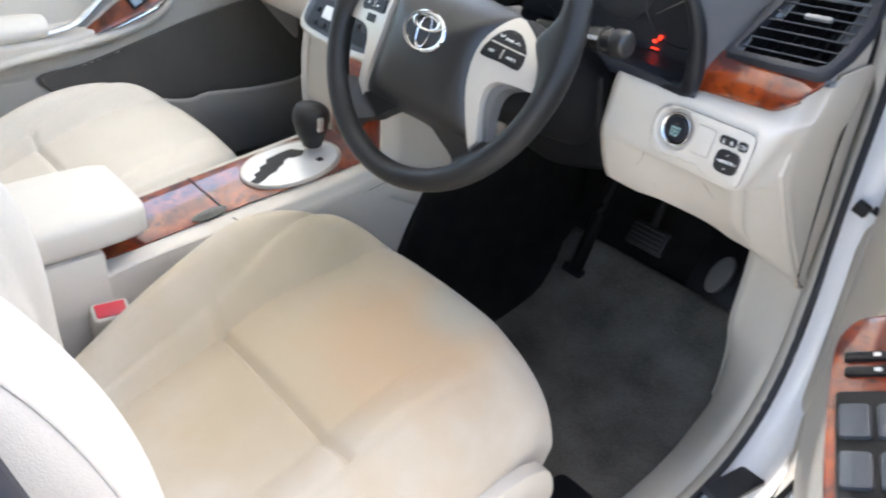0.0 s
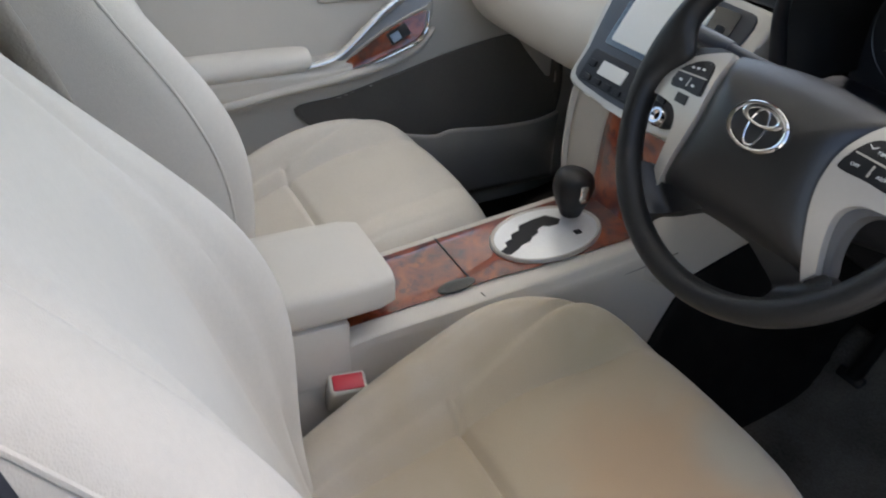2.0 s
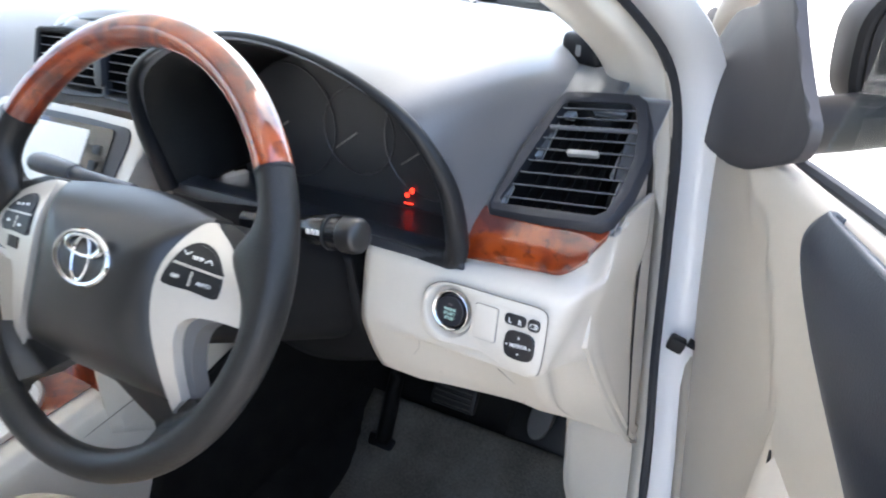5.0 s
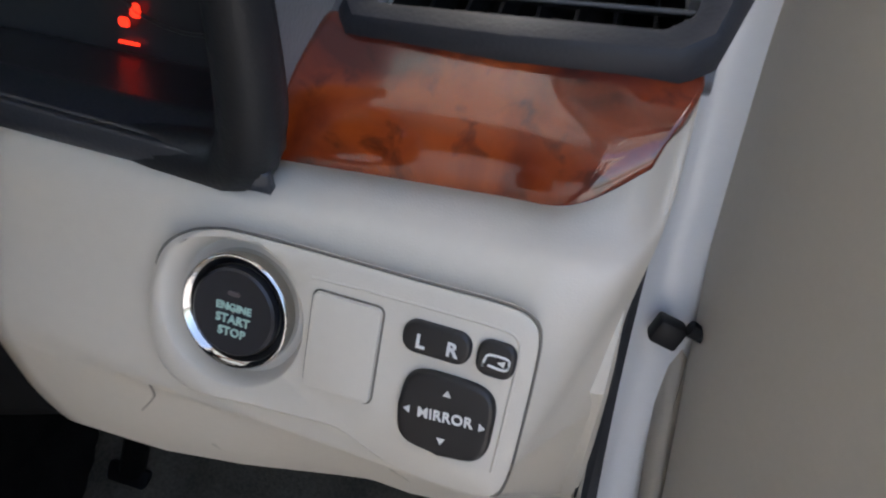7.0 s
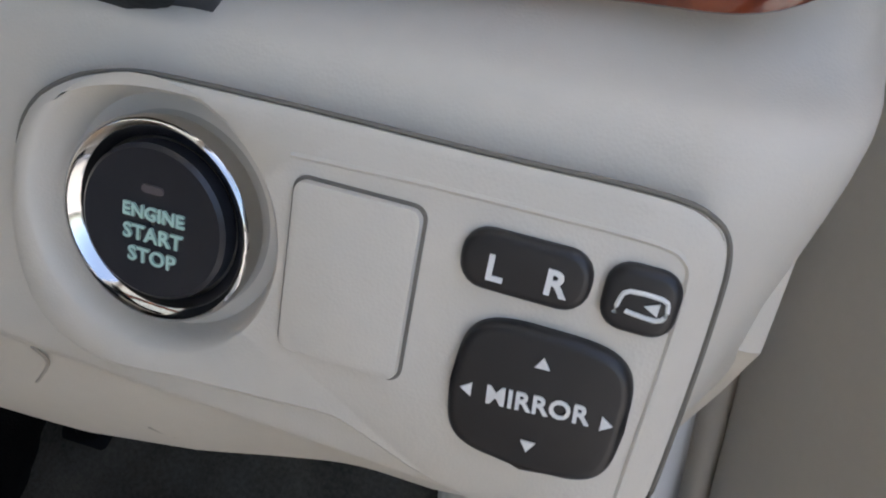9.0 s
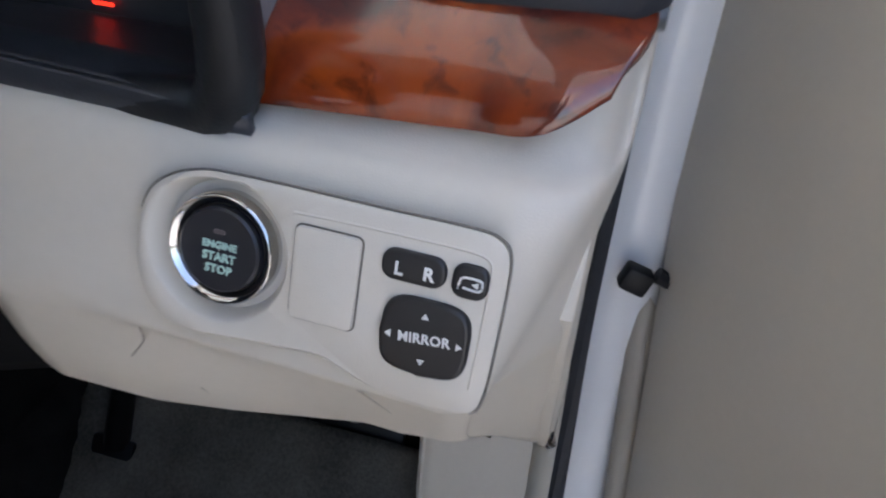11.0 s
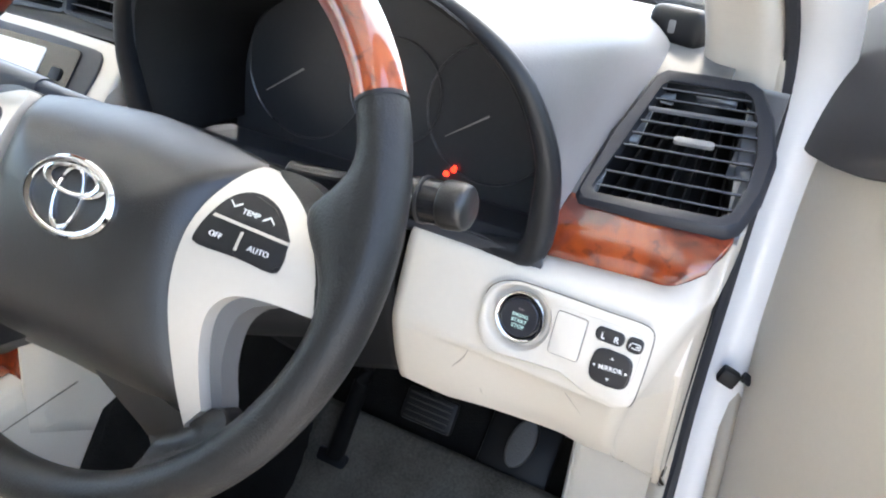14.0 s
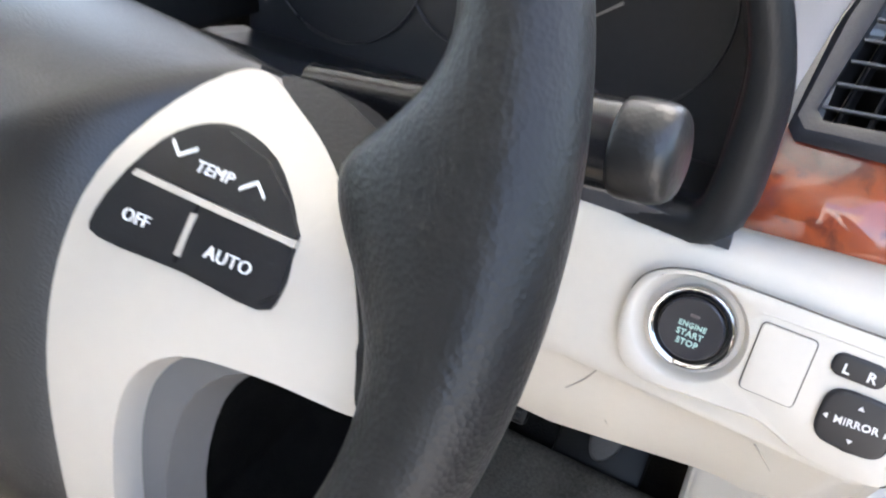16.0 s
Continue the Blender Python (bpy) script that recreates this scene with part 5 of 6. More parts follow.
# ---- seats ----
def seat(name, label, cx, cloth, sgn, back_shift=0.0):
    ob = thing(name, label, "car seat", "front seats")
    if sgn > 0:
        HIGH, LEFT, RIGHT = (0.2, 0.232, 0.269, 0.312, 0.325, 0.368), (0.008, 0.079, 0.126, 0.135, 0.085, -0.021), (0.036, 0.036, 0.036, 0.038, 0.013, -0.015)
        LENGTH, IN_L, IN_R, CROWN = 0.600, 0.210, 0.138, 0.012
    else:
        HIGH, LEFT, RIGHT = (0.206, 0.217, 0.261, 0.306, 0.327, 0.344), (0.042, 0.061, 0.093, 0.085, 0.056, -0.011), (0.03, 0.03, 0.03, 0.03, 0.019, 0.005)
        LENGTH, IN_L, IN_R, CROWN = 0.580, 0.304, 0.219, 0.016
    def ease(table, v):
        i = min(4, int(v * 5))
        f = v * 5 - i
        a, b, c, d = table[max(i - 1, 0)], table[i], table[i + 1], table[min(i + 2, 5)]
        return 0.5 * (2 * b + (c - a) * f + (2 * a - 5 * b + 4 * c - d) * f * f + (3 * b - a - 3 * c + d) * f ** 3)
    def cushion(a, v):
        y = -0.50 + LENGTH * v
        w = 0.245 - 0.008 * (1 - v)
        ep = max(0.0, (v - 0.55) / 0.45)
        ez = max(0.0, (v - 0.80) / 0.20)
        s = max(0.02, 1 - ez ** 2.6) ** 0.5
        c, n = math.cos(a), math.sin(a)
        u = math.copysign(abs(c) ** 0.55, c)
        x = u * w * (1 - (IN_R if u > 0 else IN_L) * ep ** 2.6)
        side = max(0.0, (abs(u) - 0.5) / 0.5)
        crown = ease(RIGHT if u > 0 else LEFT, v) * math.sin(min(1, side * 1.2) * math.pi * 0.60) + CROWN * (1 - abs(u) ** 2.2)
        seam = -0.60 - 0.28 * max(0.0, (v - 0.45) / 0.4) ** 2
        fade = max(0.0, 1 - max(0.0, (v - 0.74) / 0.12))
        crown -= 0.0085 * (math.exp(-((u - seam) / 0.022) ** 2) + 0.3 * math.exp(-((u - 0.74) / 0.030) ** 2)) * fade
        if seam < u < 0.74:
            crown -= 0.0085 * math.exp(-((v - 0.455) / 0.0095) ** 2)
        h = ease(HIGH, v) - 0.14
        z = 0.14 + h * s * (abs(n) ** 0.5 if n > 0 else n * 0.9)
        if n > 0:
            z += crown * n ** 0.4 * s
        return Vector((cx + x, y, z))
    N = 336
    rows = [[cushion(2 * math.pi * k / N, v) for k in range(N)] for v in [i / 150 for i in range(151)]]
    part("seat_cushion", grid_bm(rows, wrap=True, caps=True), cloth, ob, "cream cloth seat cushion, worn and stained" if cloth is CLOTH_WORN else "cream cloth seat cushion")
    M = 192
    def backrest(a, v):
        h = 0.18 + 0.72 * v
        yb = -0.50 - (0.28 - back_shift) * (h - 0.20) - 0.9 * max(0.0, h - 0.55) ** 2 * (1 if back_shift == 0 else 0.5) + back_shift * 0.5
        w = 0.248 - 0.035 * v ** 2
        e = max(0.0, (v - 0.86) / 0.14)
        s = max(0.02, 1 - e ** 2.4) ** 0.5
        c, n = math.cos(a), math.sin(a)
        u = math.copysign(abs(c) ** 0.5, c)
        side = max(0.0, (abs(u) - 0.42) / 0.58)
        wing = (0.100 if u * sgn < 0 else 0.055) * math.exp(-((h - 0.48) / 0.20) ** 2) * math.sin(min(1, side) * math.pi * 0.60)
        f = math.copysign(abs(n) ** 0.55, n)
        d = 0.075 * s * f + (wing * n ** 0.5 if n > 0 else 0)
        if n > 0:
            d -= 0.007 * math.exp(-((abs(u) - 0.56 - 0.10 * (v - 0.4)) / 0.030) ** 2) * (1 - e)
        return Vector((cx + u * w * (0.85 + 0.15 * s), yb + d * 0.95 + 0.02, h + d * 0.28))
    rows = [[backrest(2 * math.pi * k / M, v) for k in range(M)] for v in [i / 44 for i in range(45)]]
    part("backrest", grid_bm(rows, wrap=True, caps=True), CLOTH, ob, "cream cloth backrest with deep side wings")
    for a in (0.40, math.pi - 0.40):
        part("piping", tube([backrest(a, v) for v in (0.1, 0.25, 0.4, 0.55, 0.7, 0.82)], 0.0022, 6, steps=4), CLOTH, ob)
    for q in (1, -1):
        side = [[backrest(a if q > 0 else math.pi - a, v) + Vector((q * 0.0025, 0, 0)) for a in np.linspace(-0.10, -1.1, 12)] for v in np.linspace(0.04, 0.97, 28)]
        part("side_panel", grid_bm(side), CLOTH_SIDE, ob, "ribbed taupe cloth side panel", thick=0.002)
    part("side_valance", plate(smooth2([(-0.50, 0.06), (-0.44, 0.17), (-0.2, 0.185), (0.0, 0.19), (0.055, 0.14), (0.03, 0.08), (-0.2, 0.04)], 3), 0.02, frame_at((cx + sgn * 0.236 - (0.0 if sgn > 0 else 0.02), 0, 0), (0, 1, 0), (0, 0, 1)), 0.006), BEIGE, ob, "beige plastic seat side cover")
    for dx in (-0.19, 0.19):
        part("rail", box(0.04, 0.52, 0.09, pose(cx + dx, -0.22, 0.0), 0.008), BLACK, ob, "black steel seat rail")
    return ob


seat("car_seat", "cream cloth driver's seat with worn, stained cushion", 0.355, CLOTH_WORN, 1)
seat("car_seat", "cream cloth front passenger seat beside the console", -0.365, CLOTH, -1, 0.06)
buckle = thing("belt_buckle", "white seat belt buckle with red release key beside the seat", "seat belt buckle")
bm_ = pose(0.092, -0.326, 0.270, 0, 26, 0) @ pose(0, 0, 0, 0, 0, 82)
part("housing", box(0.050, 0.030, 0.06, bm_, 0.006, 3), CREAM, buckle)
part("release_key", box(0.041, 0.022, 0.007, bm_ @ pose(0, 0, 0.029), 0.003), RED, buckle, "red release key")
part("stalk", box(0.024, 0.012, 0.14, bm_ @ pose(0, 0, -0.09), 0.003), CREAM, buckle)


# ---- passenger door ----
pdoor = thing("passenger_door", "beige passenger door with dark upper band and wood switch panel", "car door")
DX = -0.70


PD = frame_at((DX, 0, 0), (0, 1, 0), (0, 0, 1))
# door skin from belt line to sill, gently curved
ctrl = []
for y in (-0.85, -0.5, -0.2, 0.0, 0.15, 0.30, 0.45):
    ctrl.append([(-0.735, y, 0.722), (-0.712, y, 0.715), (-0.702, y, 0.69), (-0.700, y, 0.64)])
part("upper_band", net(ctrl, 3, 4), DARK, pdoor, "charcoal upper door band", thick=0.006)
ctrl = []
for y in (-0.85, -0.5, -0.2, 0.0, 0.15, 0.30, 0.56):
    ctrl.append([(-0.700, y, 0.642), (-0.697, y, 0.60), (-0.698, y, 0.50), (-0.695, y, 0.42), (-0.685, y, 0.37), (-0.69, y, 0.34), (-0.70, y, 0.25), (-0.70, y, 0.05)])
POCKET = smooth2([(-0.155, 0.348), (-0.06, 0.364), (0.08, 0.396), (0.22, 0.428), (0.36, 0.448), (0.455, 0.430), (0.492, 0.36), (0.500, 0.27), (0.475, 0.195), (0.40, 0.150), (0.26, 0.135), (0.12, 0.155), (0.0, 0.205), (-0.09, 0.275)], 4)
skin = net(ctrl, 12, 9)
shrunk = [(0.14 + (y - 0.14) * 0.985, 0.29 + (z - 0.29) * 0.97) for y, z in POCKET]
bmesh.ops.delete(skin, geom=[f for f in skin.faces if inside(Vector((f.calc_center_median().y, f.calc_center_median().z, 0)), shrunk)], context="FACES")
part("door_panel", skin, BEIGE, pdoor, "beige padded door panel", thick=0.006)
part("corner_trim", plate(smooth2([(0.115, 0.635), (0.155, 0.68), (0.23, 0.755), (0.36, 0.86), (0.45, 0.83), (0.45, 0.60), (0.30, 0.56), (0.18, 0.60)], 3), 0.008, PD @ pose(0, 0, 0.0), 0.003), BEIGE, pdoor, "beige corner trim")
# armrest ledge rising forward
ledge = [(-0.85, 0.44), (-0.5, 0.44), (-0.25, 0.44), (-0.10, 0.435), (0.0, 0.455), (0.08, 0.50), (0.13, 0.545), (0.16, 0.595)]
ctrl = []
for y, z in ledge:
    drop = float(np.interp(y, [-0.4, -0.1, 0.05, 0.16], [0.066, 0.040, 0.065, 0.095]))
    out = 0.062 if y < -0.05 else 0.062 - 0.10 * (y + 0.05) / 0.21 * 0.5
    ctrl.append([(-0.702, y, z + 0.02), (-0.702 + out * 0.5, y, z + 0.012), (-0.702 + out, y, z), (-0.702 + out * 1.05, y, z - 0.018), (-0.702 + out * 0.95, y, z - drop * 0.8), (-0.700, y, z - drop)])
part("arm_ledge", net(ctrl, 4, 4), BEIGE, pdoor, "beige door armrest ledge", thick=0.005)
part("arm_pad", tube([(-0.664, y, 0.460) for y in (-0.85, -0.5, -0.25, -0.145, -0.128)], [0.038, 0.038, 0.037, 0.032, 0.020], 16, flat=0.72), CREAM, pdoor, "cream armrest pad")
part("silver_sweep", tube([(-0.648, -0.175, 0.444), (-0.643, -0.126, 0.451), (-0.642, -0.076, 0.464), (-0.645, -0.023, 0.502), (-0.650, 0.030, 0.545), (-0.656, 0.083, 0.573), (-0.664, 0.146, 0.598)], [0.004, 0.0075, 0.009, 0.009, 0.008, 0.006, 0.0015], 12, flat=0.6), material("satin_silver", (0.80, 0.80, 0.78), 0.22, metal=0.7, vary=0.03), pdoor, "curved silver door pull")
SWM = frame_at((-0.634, 0.036, 0.472), (0.10, 0.83, 0.48), (-0.55, -0.3, 0.75))
wp = part("wood_panel", plate(smooth2([(-0.104, 0.010), (-0.098, 0.023), (-0.058, 0.026), (0.004, 0.030), (0.06, 0.027), (0.104, 0.022), (0.100, 0.012), (0.080, -0.008), (0.054, -0.018), (0.0, -0.012), (-0.053, -0.004)], 3), 0.006, SWM, 0.002), WOOD, pdoor, "burl wood switch panel")
part("switch_bezel", plate(rrect(0.046, 0.026, 0.003), 0.004, SWM @ pose(0.030, 0.011, 0.005), 0.001), BLACK, wp)
part("window_key", plate(rrect(0.020, 0.018, 0.002), 0.005, SWM @ pose(0.022, 0.009, 0.009, 10), 0.002), material("blue_grey_key", (0.20, 0.26, 0.33), 0.3), wp)
part("lens_recess", plate(smooth2([(-0.106, 0.036), (-0.044, 0.047), (0.038, 0.058), (0.149, 0.060), (0.125, 0.030), (0.065, 0.033), (0.008, 0.036), (-0.041, 0.032), (-0.083, 0.028)], 3), 0.003, SWM @ pose(0, 0, 0.0), 0.001), material("grey_recess", (0.22, 0.215, 0.21), 0.35, metal=0.3), pdoor, "grey recess under the door pull")
part("lower_edge", tube([SWM @ Vector((-0.04, -0.011, 0.004)), SWM @ Vector((0.0, -0.017, 0.004)), SWM @ Vector((0.054, -0.023, 0.004)), SWM @ Vector((0.086, -0.011, 0.004)), SWM @ Vector((0.108, 0.016, 0.004))], [0.001, 0.0025, 0.0035, 0.0035, 0.001], 8), CHROME, pdoor, "chrome edge under the wood")
part("recess_edge", tube([SWM @ Vector((x, y, 0.003)) for x, y in ((-0.11, 0.022), (-0.058, 0.031), (0.004, 0.0355), (0.06, 0.0325), (0.112, 0.027))], 0.0022, 8), SILVER, pdoor, "thin silver edge above the wood")
part("ledge_bead", tube([(-0.640, -0.70, 0.372), (-0.640, -0.344, 0.386), (-0.639, -0.204, 0.405), (-0.640, -0.057, 0.420), (-0.645, 0.047, 0.438), (-0.662, 0.114, 0.455), (-0.684, 0.160, 0.485)], [0.010, 0.010, 0.010, 0.010, 0.010, 0.009, 0.006], 10), BEIGE, pdoor, "beige rolled lower edge of the armrest")
# inner handle
def poly_ring(outer, inner, depth, m):
    """A raised frame between two outlines of equal point count, rounded over its top."""
    rows = [[m @ Vector((x, y, 0)) for x, y in outer]]
    for f, h in ((0.08, 0.7), (0.25, 1.0), (0.75, 1.0), (0.94, 0.75), (1.0, -0.2)):
        rows.append([m @ Vector((a + (c - a) * f, b + (d - b) * f, depth * h)) for (a, b), (c, d) in zip(outer, inner)])
    return grid_bm(rows, wrap=True)


HM = frame_at((-0.6915, 0, 0), (0, 1, 0), (0, 0, 1))
well = smooth2([(-0.066, 0.576), (-0.050, 0.594), (-0.034, 0.619), (0.015, 0.618), (0.064, 0.613), (0.052, 0.590), (0.036, 0.570), (-0.015, 0.572)], 3)
rim = smooth2([(-0.096, 0.562), (-0.070, 0.594), (-0.046, 0.629), (0.015, 0.628), (0.075, 0.622), (0.064, 0.588), (0.038, 0.556), (-0.020, 0.560)], 3)
hb = part("handle_recess", poly_ring(rim, well, 0.009, HM), BEIGE, pdoor, "raised beige handle surround")
# flat plate; the hollow's shade is painted as its dark colour
part("handle_well", plate(well, 0.002, HM, 0.0004), material("handle_shade", (0.075, 0.072, 0.068), 0.3, coat=0.3), hb, "flat dark plate standing in for the shaded handle hollow")
hoop_out = smooth2([(-0.070, 0.581), (-0.050, 0.590), (-0.032, 0.616), (0.000, 0.616), (0.026, 0.613), (0.020, 0.600), (0.008, 0.584), (-0.030, 0.580)], 3)
hoop_in = smooth2([(-0.046, 0.590), (-0.036, 0.597), (-0.026, 0.609), (-0.002, 0.609), (0.014, 0.608), (0.011, 0.600), (0.001, 0.592), (-0.022, 0.590)], 3)
part("handle_pull", poly_ring(hoop_out, hoop_in, 0.012, HM @ pose(0, 0, 0.004)), bpy.data.materials["satin_silver"], hb, "silver hooped door handle")
# storage pocket, a hollow whose shade is put into its brown colour
def pocket_x(z):
    return float(np.interp(z, [0.05, 0.25, 0.34, 0.37, 0.42, 0.50], [-0.698, -0.697, -0.686, -0.681, -0.690, -0.695]))


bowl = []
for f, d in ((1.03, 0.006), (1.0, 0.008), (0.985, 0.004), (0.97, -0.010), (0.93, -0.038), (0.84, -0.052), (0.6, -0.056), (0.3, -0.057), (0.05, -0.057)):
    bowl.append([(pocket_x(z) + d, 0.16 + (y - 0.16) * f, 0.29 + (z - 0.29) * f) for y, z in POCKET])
part("pocket", grid_bm(bowl, wrap=True, caps=True), material("pocket_shade_brown", (0.15, 0.132, 0.108), 0.7, vary=0.12), pdoor, "hollow door pocket with its shade put into the brown")
LIPS = [(-0.690, -0.06, 0.290), (-0.664, 0.0, 0.274), (-0.655, 0.06, 0.262), (-0.655, 0.15, 0.243), (-0.655, 0.20, 0.249), (-0.656, 0.31, 0.238), (-0.664, 0.43, 0.233), (-0.690, 0.51, 0.235)]
# front wall in the darker beige, which carries its shading
front = part("pocket_front", net([LIPS, [(x + 0.002 - 0.006 * (abs(y - 0.2) > 0.24), y, z * 0.5 + 0.06) for x, y, z in LIPS], [(-0.690, y, 0.06) for x, y, z in LIPS]]), BEIGE_DARK, pdoor, "front wall of the door pocket, taupe to stand in for shade", thick=0.005)
part("pocket_lip", tube(LIPS, 0.0055, 10), BEIGE, front, "rolled beige lip")
pw = part("window_glass", grid_bm([[(-0.728, y, 0.71) for y in (-0.85, 0.0, 0.40)], [(-0.62, y, 1.12) for y in (-0.85, -0.3, -0.22)]]), GLASS, pdoor, "clear window pane", thick=0.003)
pw.visible_shadow = False

# ---- driver's door, ajar ----
ddoor = thing("driver_door", "beige driver's door standing ajar with dark corner trim", "car door")
DO = radians(30)
# local axes of the door: s runs from the hinge to the rear, w out of the panel towards the cabin, z up
DM = frame_at((0.747, 0.478, 0.0), (math.sin(DO), -math.cos(DO), 0), (0, 0, 1))
# frame_at's z is towards the cabin or away from it: turn it towards the cabin
if (DM.to_3x3() @ Vector((0, 0, 1))).x > 0:
    SGN = -1
else:
    SGN = 1


def dp(s, z, w=0.0):
    return DM @ Vector((s, z, w * SGN))


def lead(z):
    """The door's front edge leans back towards the sill."""
    return -0.036 + (0.62 - max(0.15, z)) * 0.18


def crease(s, z):
    """The panel steps out behind a curved crease."""
    f = (s - float(np.interp(z, [0.30, 0.54, 0.572, 0.603, 0.65, 0.694, 0.716, 0.74], [0.285, 0.237, 0.218, 0.205, 0.180, 0.146, 0.115, 0.065]))) / 0.018
    f = min(1.0, max(0.0, f))
    return 0.0095 * f * f * (3 - 2 * f)


ctrl = []
for s, bul in [(-0.030, -0.022), (-0.010, -0.006), (0.03, 0.0), (0.06, 0.0)] + [(0.075 + 0.009 * k, 0.0) for k in range(26)] + [(0.36, 0.0), (0.5, 0.0), (0.8, 0.0), (1.08, 0.0)]:
    k = max(0.0, 1 - (s + 0.03) / 0.2)
    ctrl.append([dp(s + k * lead(z), z, bul + o + crease(s, z)) for z, o in ((0.765, -0.01), (0.755, 0), (0.72, 0), (0.68, 0), (0.64, 0), (0.60, 0), (0.55, 0), (0.50, 0), (0.45, 0), (0.38, 0), (0.30, 0), (0.12, -0.005), (0.0, -0.03))])
part("door_panel", net(ctrl, 2, 3), BEIGE, ddoor, "beige moulded door panel", thick=0.006)
# solid black bar drawn for the shade in the pocket's mouth
part("pocket_shade_bar", tube([dp(0.256, 0.545, 0.012), dp(0.268, 0.50, 0.014), dp(0.285, 0.45, 0.014)], [0.001, 0.005, 0.008], 8), BLACK, ddoor, "black bar standing in for the shaded pocket mouth")
part("door_edge", net([[dp(-0.034 + lead(z), z, w) for z in (0.78, 0.55, 0.3, 0.0)] for w in (-0.035, -0.11)]), PAINT, ddoor, "white painted door edge", thick=0.004)
part("outer_skin", net([[dp(s, 0.735, -0.055), dp(s, 0.45, -0.125), dp(s, 0.0, -0.12)] for s in (-0.02, 0.3, 0.7, 1.08)]), PAINT, ddoor, "white painted outer door skin", thick=0.004)
part("upper_insert", net([[dp(0.288, 0.760, 0.010), dp(0.274, 0.738, 0.016), dp(0.310, 0.692, 0.016), dp(0.376, 0.618, 0.010)], [dp(0.305, 0.767, 0.018), dp(0.298, 0.738, 0.028), dp(0.332, 0.688, 0.028), dp(0.396, 0.608, 0.016)], [dp(0.5, 0.764, 0.022), dp(0.5, 0.71, 0.034), dp(0.5, 0.64, 0.034), dp(0.5, 0.575, 0.014)], [dp(1.05, 0.760, 0.022), dp(1.05, 0.70, 0.034), dp(1.05, 0.62, 0.034), dp(1.05, 0.56, 0.014)]]), DARK, ddoor, "charcoal upper door insert", thick=0.006)
sail = smooth2([(-0.037, 0.812), (-0.062, 0.782), (-0.060, 0.764), (-0.051, 0.744), (-0.038, 0.732), (-0.012, 0.724), (0.047, 0.728), (0.097, 0.736), (0.168, 0.764), (0.208, 0.782), (0.219, 0.806), (0.206, 0.821), (0.177, 0.852), (0.155, 0.882), (0.131, 0.912), (0.089, 0.890), (0.066, 0.877), (0.022, 0.866), (-0.018, 0.839)], 3)
part("corner_trim", plate(sail, 0.010, DM @ pose(0, 0, 0.004 if SGN > 0 else -0.014), 0.003), material("brown_black_trim", (0.050, 0.047, 0.049), 0.5, vary=0.08), ddoor, "dark grey mirror corner trim")
part("outer_corner", plate(smooth2([(-0.215, 0.812), (-0.205, 0.836), (-0.168, 0.846), (-0.140, 0.825), (-0.150, 0.79), (-0.172, 0.785)], 3), 0.010, DM @ pose(0, 0, -0.035 * SGN), 0.003), bpy.data.materials["brown_black_trim"], ddoor, "dark outer corner behind the window frame")
part("trim_dimple", plate(ring_pts(0.012, 0.022, 24), 0.002, DM @ pose(-0.020, 0.782, 0.0142 * SGN, 0, 0, -25), 0.001), DARK, ddoor, "shallow dimple in the corner trim")
# frame takes the darker beige: shade on its inner face is painted in
part("window_frame", tube([dp(-0.150, 0.826, -0.03), dp(-0.08, 0.870, -0.03), dp(0.03, 0.931, -0.035), dp(0.12, 0.985, -0.04), dp(0.22, 1.045, -0.05), dp(0.45, 1.15, -0.07), dp(0.75, 1.18, -0.08), dp(1.02, 1.12, -0.07), dp(1.08, 0.77, -0.03)], [0.014, 0.022, 0.023, 0.023, 0.022, 0.020, 0.019, 0.019, 0.019], 12), BEIGE_DARK, ddoor, "pale window frame, darkened to stand in for shade")
part("frame_seal", tube([dp(-0.165, 0.850, -0.045), dp(-0.10, 0.897, -0.045), dp(0.01, 0.958, -0.05), dp(0.10, 1.012, -0.055), dp(0.20, 1.072, -0.065)], 0.009, 8), RUBBER, ddoor, "dark seal along the window frame")
pane = part("window_glass", grid_bm([[dp(0.15, 0.765, -0.034), dp(0.6, 0.765, -0.034), dp(1.06, 0.765, -0.034)], [dp(0.19, 0.84, -0.038), dp(0.6, 0.95, -0.05), dp(1.05, 0.95, -0.05)], [dp(0.22, 1.04, -0.05), dp(0.6, 1.16, -0.075), dp(1.02, 1.11, -0.07)]]), GLASS, ddoor, "clear window pane", thick=0.003)
pane.visible_shadow = False
part("edge_seal", tube([dp(-0.033 + lead(z), z, -0.012) for z in (0.76, 0.6, 0.45, 0.25, 0.0)], 0.011, 10), BEIGE_DARK, ddoor, "taupe rubber seal along the door edge")
part("window_seal", tube([dp(0.16, 0.764, -0.008), dp(0.3, 0.768, -0.008), dp(0.5, 0.768, -0.008), dp(1.08, 0.768, -0.008)], 0.006, 8), RUBBER, ddoor)
# armrest with its master switch panel
part("arm_ledge", net([[dp(s, z + 0.035, 0.0), dp(s, z + 0.003, o), dp(s, z - 0.03, o * 1.05), dp(s, z - 0.12, 0.0)] for s, z, o in ((0.23, 0.53, 0.006), (0.32, 0.495, 0.050), (0.43, 0.465, 0.078), (0.55, 0.44, 0.09), (0.75, 0.43, 0.092), (1.02, 0.43, 0.092))]), BEIGE, ddoor, "beige door armrest", thick=0.005)
SWD = frame_at(dp(0.452, 0.492, 0.056), dp(0.286, 0.520, 0.03) - dp(0.494, 0.468, 0.03), dp(0.4, 0.51, 0.0) - dp(0.4, 0.475, 0.07))
if SWD.to_3x3()[2][2] < 0:
    SWD = SWD @ pose(0, 0, 0, 180, 0, 0)
